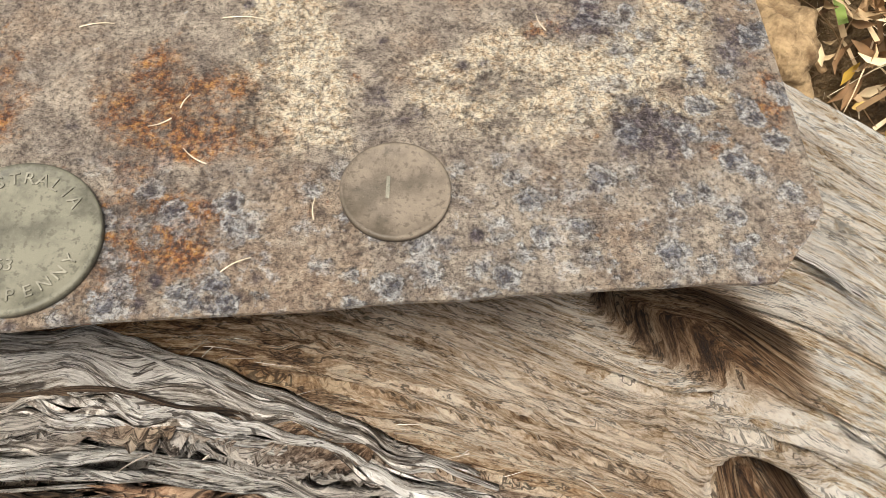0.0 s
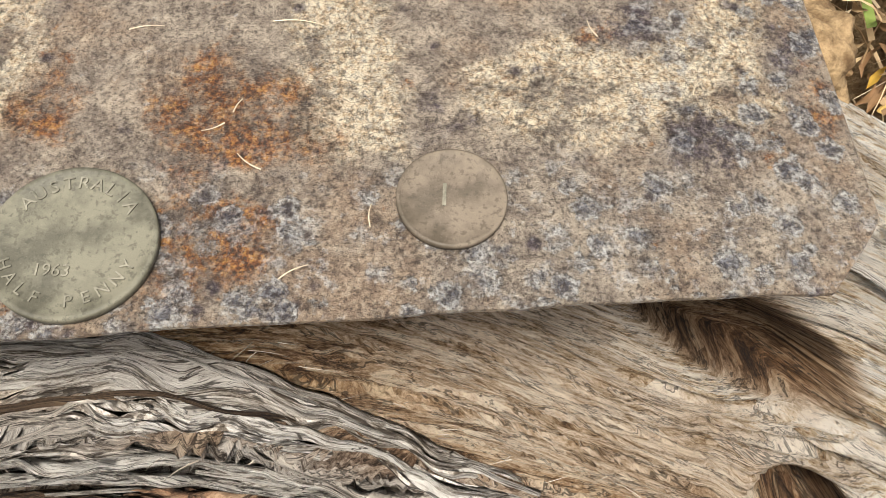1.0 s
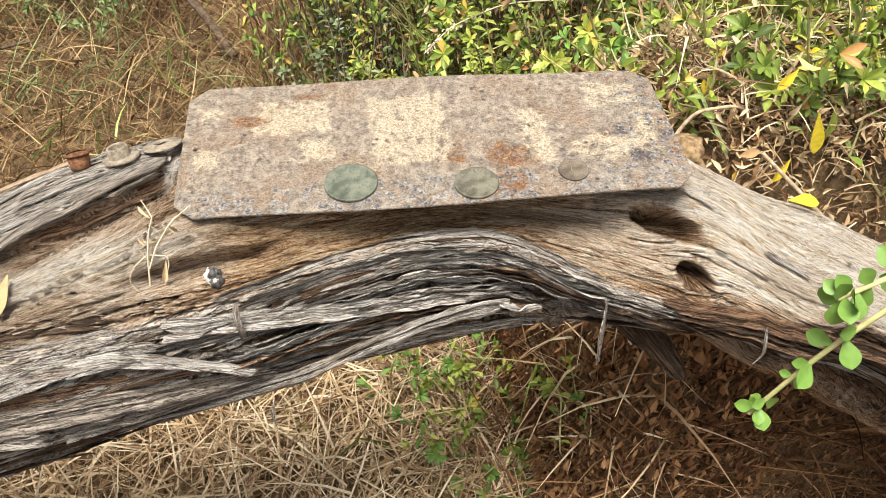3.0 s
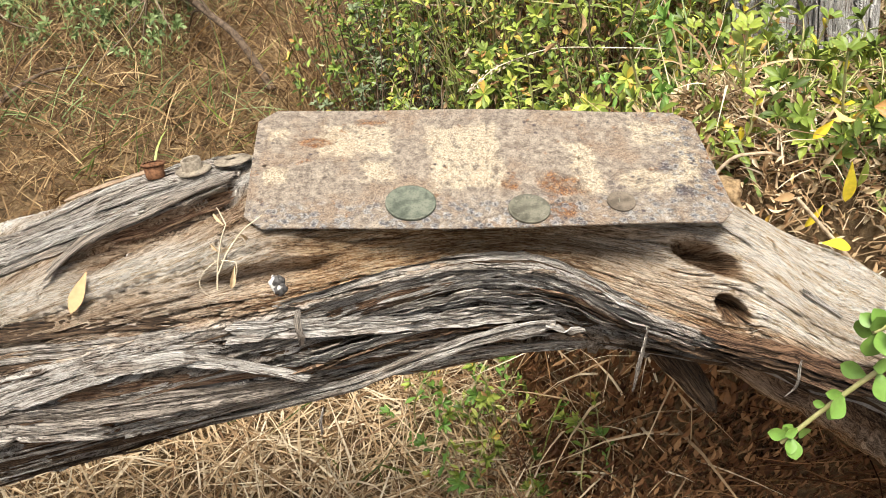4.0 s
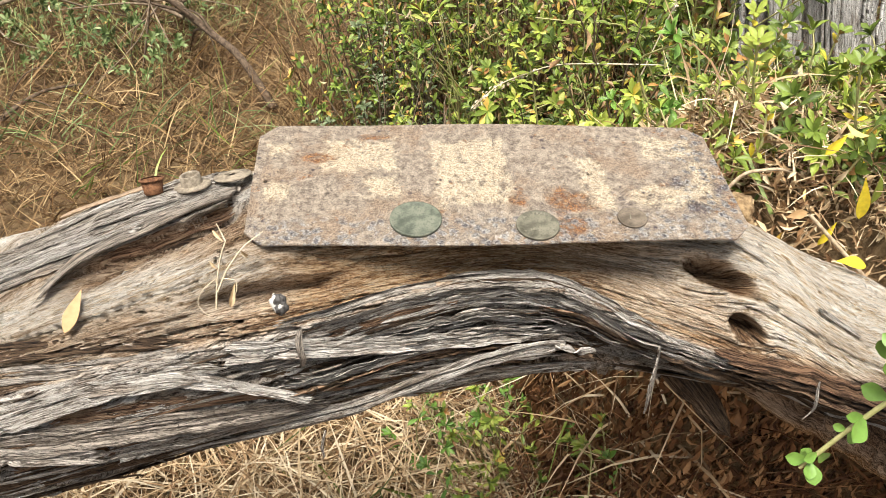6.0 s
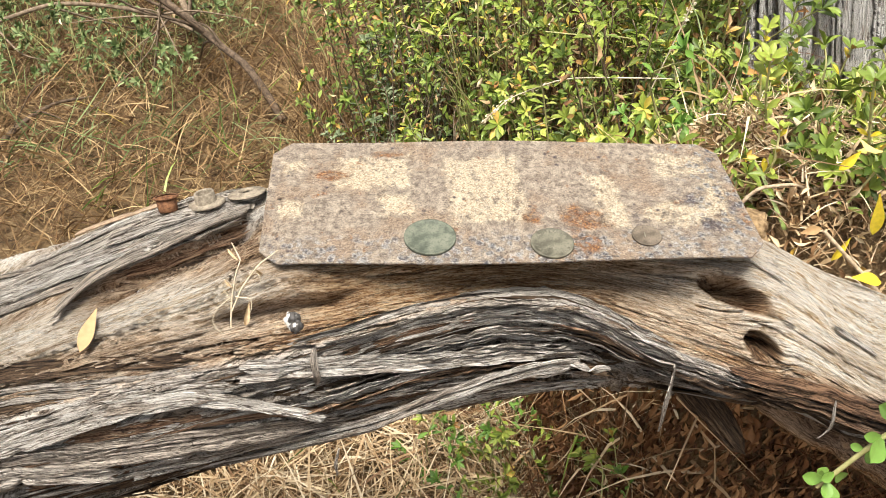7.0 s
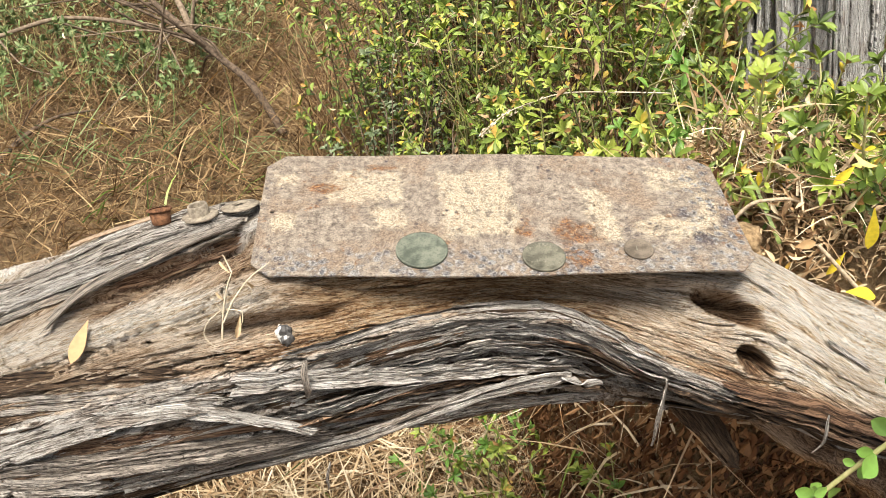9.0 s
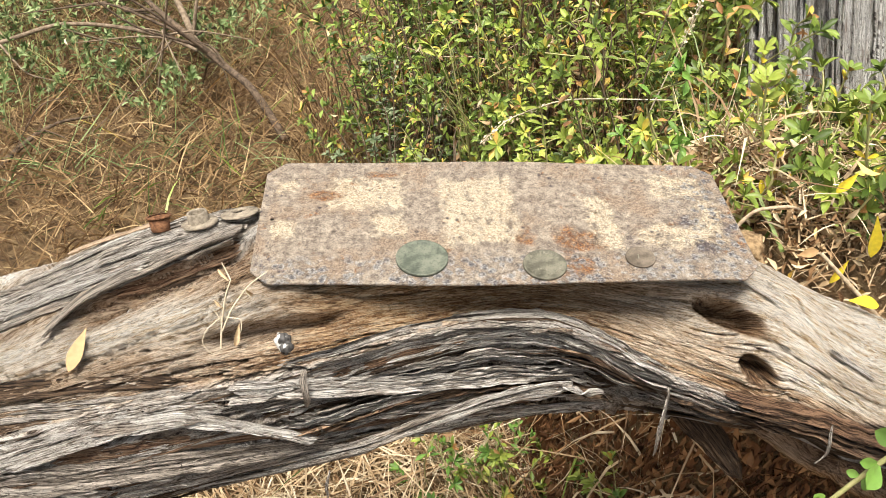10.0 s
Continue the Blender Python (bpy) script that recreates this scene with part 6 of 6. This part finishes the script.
# ---- grass ----
def patch(cx, cy, rx, ry, rough=0.55):
    """An uneven patch of ground: true inside its wandering outline."""
    return lambda x, y: ((x - cx) / rx) ** 2 + ((y - cy) / ry) ** 2 < 1 + rough * (fbm(x * 2.2, y * 2.2, 0, 33, 4) - 0.5) * 4


def field(name, label, n, box, height, width, material, seed, flat=0.8, tall=1.0, clear=None):
    rng = np.random.RandomState(seed)
    x = rng.uniform(box[0], box[1], n)
    y = rng.uniform(box[2], box[3], n)
    z = lift(x, y)
    keep = np.ones(n, bool)
    if clear is not None:
        keep = clear(x, y)
    x, y, z = x[keep], y[keep], z[keep]
    n = len(x)
    az = rng.uniform(0, 2 * np.pi, n)
    up = rng.uniform(0.05, 1.0, n) ** flat * tall
    aim = np.stack([np.cos(az), np.sin(az), up * 1.4], -1)
    length = height * rng.uniform(0.35, 1.2, n)
    root = np.stack([x, y, z + rng.uniform(-0.01, 0.05, n)], -1)
    v, f = ribbons(root, aim, length, width * rng.uniform(0.5, 1.4, n), rng.normal(size=n) * 0.25, rng.uniform(0, 0.5, n), 3, seed)
    tagged(new(name, mesh_of(name, v, f, material)), label, "grass", kind="stuff")


field("dry_grass", "tangled pale straw under the trunk", 11000, (-0.9, 0.35, 0.02, 0.55), 0.12, 0.0028, STRAW, 1, flat=1.3, clear=lambda x, y: x + 0.1 * y < 0.19 + 0.14 * fbm(x * 14, y * 14, 0, 3, 2))
field("dry_grass", "loose pale straw in front of the bank", 4500, (0.05, 0.75, -0.25, 0.17), 0.08, 0.0021, STRAW, 9, flat=1.3, clear=lambda x, y: (x < 0.17 + 0.1 * fbm(x * 14, y * 14, 0, 4, 2)) | (y < -0.10))
field("dry_grass", "brown dry grass behind the trunk", 52000, (-2.3, 0.6, 0.40, 3.0), 0.12, 0.0022, RUSSET, 2, flat=0.8, clear=patch(-0.7, 1.5, 1.15, 1.0))
field("dry_grass", "pale straw standing in the brown grass", 7000, (-2.3, 0.5, 0.4, 3.0), 0.10, 0.0016, FADED, 3, flat=0.7, clear=patch(-0.7, 1.5, 1.15, 1.0))
field("dry_litter", "dead brown foliage on the bank", 7000, (0.15, 1.1, 0.28, 1.3), 0.07, 0.0028, RUSSET, 4, flat=1.0)
field("dry_litter", "pale straw litter on the bank", 5000, (0.18, 1.0, 0.12, 1.1), 0.055, 0.0022, STRAW, 5, flat=1.3, clear=lambda x, y: lift(x, y) > 0.30)
field("dead_stalks", "dense dead brown stalks on the bank below the trunk", 4500, (0.08, 0.70, 0.03, 0.42), 0.15, 0.0020, HUSK, 7, flat=0.3, clear=lambda x, y: lift(x, y) < 0.27)
field("dead_stalks", "dead brown stalks under the shrubs", 3000, (0.0, 0.42, 0.36, 1.2), 0.16, 0.0018, HUSK, 8, flat=0.7)
field("dead_stalks", "tall brown dead stalks beside the green bush", 900, (-0.22, -0.05, 0.62, 1.15), 0.27, 0.0020, RUSSET, 15, flat=0.25, tall=2.0)
field("dead_stalks", "dark thin stems tangled under the log", 2200, (0.20, 0.75, -0.02, 0.075), 0.15, 0.0018, HUSK, 14, flat=0.3)
field("dry_litter", "pale curled dry stems on the bank beside the log", 6000, (0.19, 0.55, 0.10, 0.45), 0.035, 0.0015, STRAW, 11, flat=1.0, clear=lambda x, y: lift(x, y) > 0.24)
field("green_grass", "dull green grass in patches among the dry blades", 3500, (-1.5, -0.2, 0.9, 2.4), 0.16, 0.0024, OLIVE_LEAF, 12, flat=0.6, clear=lambda x, y: fbm(x * 2.5, y * 2.5, 0, 14, 3) > 0.52)
field("dry_grass", "thin dry grass scattered over the flat ground", 6000, (-3.4, 3.6, -3.0, 4.4), 0.16, 0.0050, RUSSET, 13, flat=0.9, clear=lambda x, y: patch(0.1, 0.6, 2.6, 2.3)(x, y) & (np.hypot(x, y) > 0.9))
field("green_grass", "sparse green grass among the straw", 700, (-1.9, 0.35, 0.1, 2.6), 0.16, 0.0035, LEAF, 6, flat=0.5)


# ---- withered leaves on the bank ----
def litter(name, label, n, box, size, material, seed, clear, droop, deep=0.035, slim=1.0):
    """Small curled leaves lying or hanging on the ground's slope."""
    rng = np.random.RandomState(seed)
    x, y = rng.uniform(box[0], box[1], n), rng.uniform(box[2], box[3], n)
    keep = clear(x, y)
    x, y = x[keep], y[keep]
    n = len(x)
    at = np.stack([x, y, lift(x, y) + rng.uniform(0.0, deep, n)], -1)
    way = rng.normal(size=(n, 3)) * (0.6, 0.6, 0.5) + (0, -0.35 * droop, -droop)
    v, f = scatter(CURLED_SHAPE, at, frames_from(way, rng.normal(size=(n, 3)) + (0, -0.6, 0.6)), size * rng.uniform(0.5, 1.3, n)[:, None] * np.array([1.0, slim, 1.0]))
    tagged(new(name, mesh_of(name, v, f, material)), label, "dead leaves", kind="stuff")


litter("dead_leaves", "red-brown withered leaves hanging down the bank under the log", 13000, (0.09, 0.36, 0.03, 0.36), 0.018, HUSK, 51, lambda x, y: (lift(x, y) < 0.33) & (x + 0.1 * y > 0.13), 1.8, 0.15, 0.35)
litter("dead_leaves", "dense withered leaves hanging on the steep bank", 11000, (0.12, 0.62, 0.03, 0.14), 0.014, HUSK, 54, lambda x, y: (lift(x, y) > 0.0) & (lift(x, y) < 0.33), 1.8, 0.05, 0.4)
litter("dead_leaves", "curled tan and brown dead leaves covering the bank", 17000, (0.17, 0.58, 0.08, 0.52), 0.0095, DEAD_LEAF, 52, lambda x, y: lift(x, y) > 0.30, 0.1)
litter("dead_leaves", "withered brown leaves under the green shrubs", 4000, (-0.10, 0.40, 0.36, 1.2), 0.016, DEAD_LEAF, 53, lambda x, y: x > -0.2, 0.3)


# ---- trailing stems, seed heads and hairs ----
def make_trails():
    rng = np.random.RandomState(31)
    for i in range(30):
        x, y = rng.uniform(0.08, 0.62), rng.uniform(0.40, 1.15)
        if math.hypot(x - 0.46, y - 0.62) < 0.17:
            continue
        n = rng.uniform(0.09, 0.22)
        p = np.array([x, y, max(float(lift(x, y)) + 0.06, 0.36 - 0.12 * y) + rng.uniform(0.0, 0.08)])
        d = np.array([-1.0, rng.uniform(-0.6, 0.3), rng.uniform(-0.35, 0.45)]) * n
        q = curve_path([p] + [p + d * k + (0, 0, 0.03 * math.sin(3 * k)) + rng.normal(size=3) * 0.007 for k in (0.25, 0.5, 0.75, 1.0)], 16)
        v, f = tubes([q], [(0.0012, 0.0007)], 5)
        tagged(new("trailing_runner", mesh_of("trailing_runner", v, f, (STEM, DRY_TWIG)[i % 2])), "thin trailing pale plant runner in the shrubs", "plant stem", "runners in the shrubs")


def seed_head(points, name):
    root = tagged(new(name), "long pale grass stalk with a drooping seed head", "grass stalk", "seeding grass stalks")
    q = curve_path(points, 40)
    v, f = tubes([q], [(0.0011, 0.0005)], 5)
    part_of("stalk", mesh_of("stalk", v, f, PALE_STALK), root)
    rng = np.random.RandomState(len(points) + int(abs(points[0][0]) * 100))
    at = q[rng.randint(26, 39, 60)] + rng.normal(size=(60, 3)) * 0.0015
    d = rng.normal(size=(60, 3)) * 0.5 + (q[-1] - q[-8]) / np.linalg.norm(q[-1] - q[-8]) - np.array([0, 0, 0.5])
    v, f = scatter(leaf_shape(4, 0.1, 0.5), at, frames_from(d, rng.normal(size=(60, 3))), np.full(60, 0.0045))
    part_of("seed_head", mesh_of("seed_head", v, f, PALE_STALK), root)


make_trails()
seed_head([(0.47, 0.42, 0.39), (0.386, 0.42, 0.448), (0.258, 0.42, 0.479), (0.12, 0.42, 0.483), (0.06, 0.41, 0.465), (0.03, 0.40, 0.44)], "seeding_grass")
seed_head([(0.198, 0.42, 0.38), (0.215, 0.42, 0.46), (0.235, 0.42, 0.545), (0.246, 0.42, 0.60)], "seeding_grass")


def make_hairs():
    rng = np.random.RandomState(8)
    n = 2600
    x = rng.uniform(-0.42, 0.24, n)
    a = np.interp(x, EDGE_X, EDGE_A) + rng.uniform(-0.15, 0.85, n)
    p, w, *_ = log_shape(x, a)
    aim = np.stack([rng.choice([-1, 1], n) * 1.0, 0 * x, 0 * x], -1) + w * rng.uniform(0.0, 0.3, n)[:, None] + rng.normal(size=(n, 3)) * 0.22
    v, f = ribbons(p + w * 0.001, aim, rng.uniform(0.003, 0.010, n), np.full(n, 0.00018) * rng.uniform(0.6, 1.6, n), rng.normal(size=n) * 0.3, rng.uniform(0, 0.3, n), 4, 9)
    ob = part_of("fibre_fuzz", mesh_of("fibre_fuzz", v, f, STRAW_GREY), LOG)
    tagged(ob, kind="stuff")


STRAW_GREY = blade_material("grey_fibre", (0.0, (0.14, 0.11, 0.085)), (0.6, (0.40, 0.34, 0.27)), (1.0, (0.70, 0.63, 0.53)))
make_hairs()
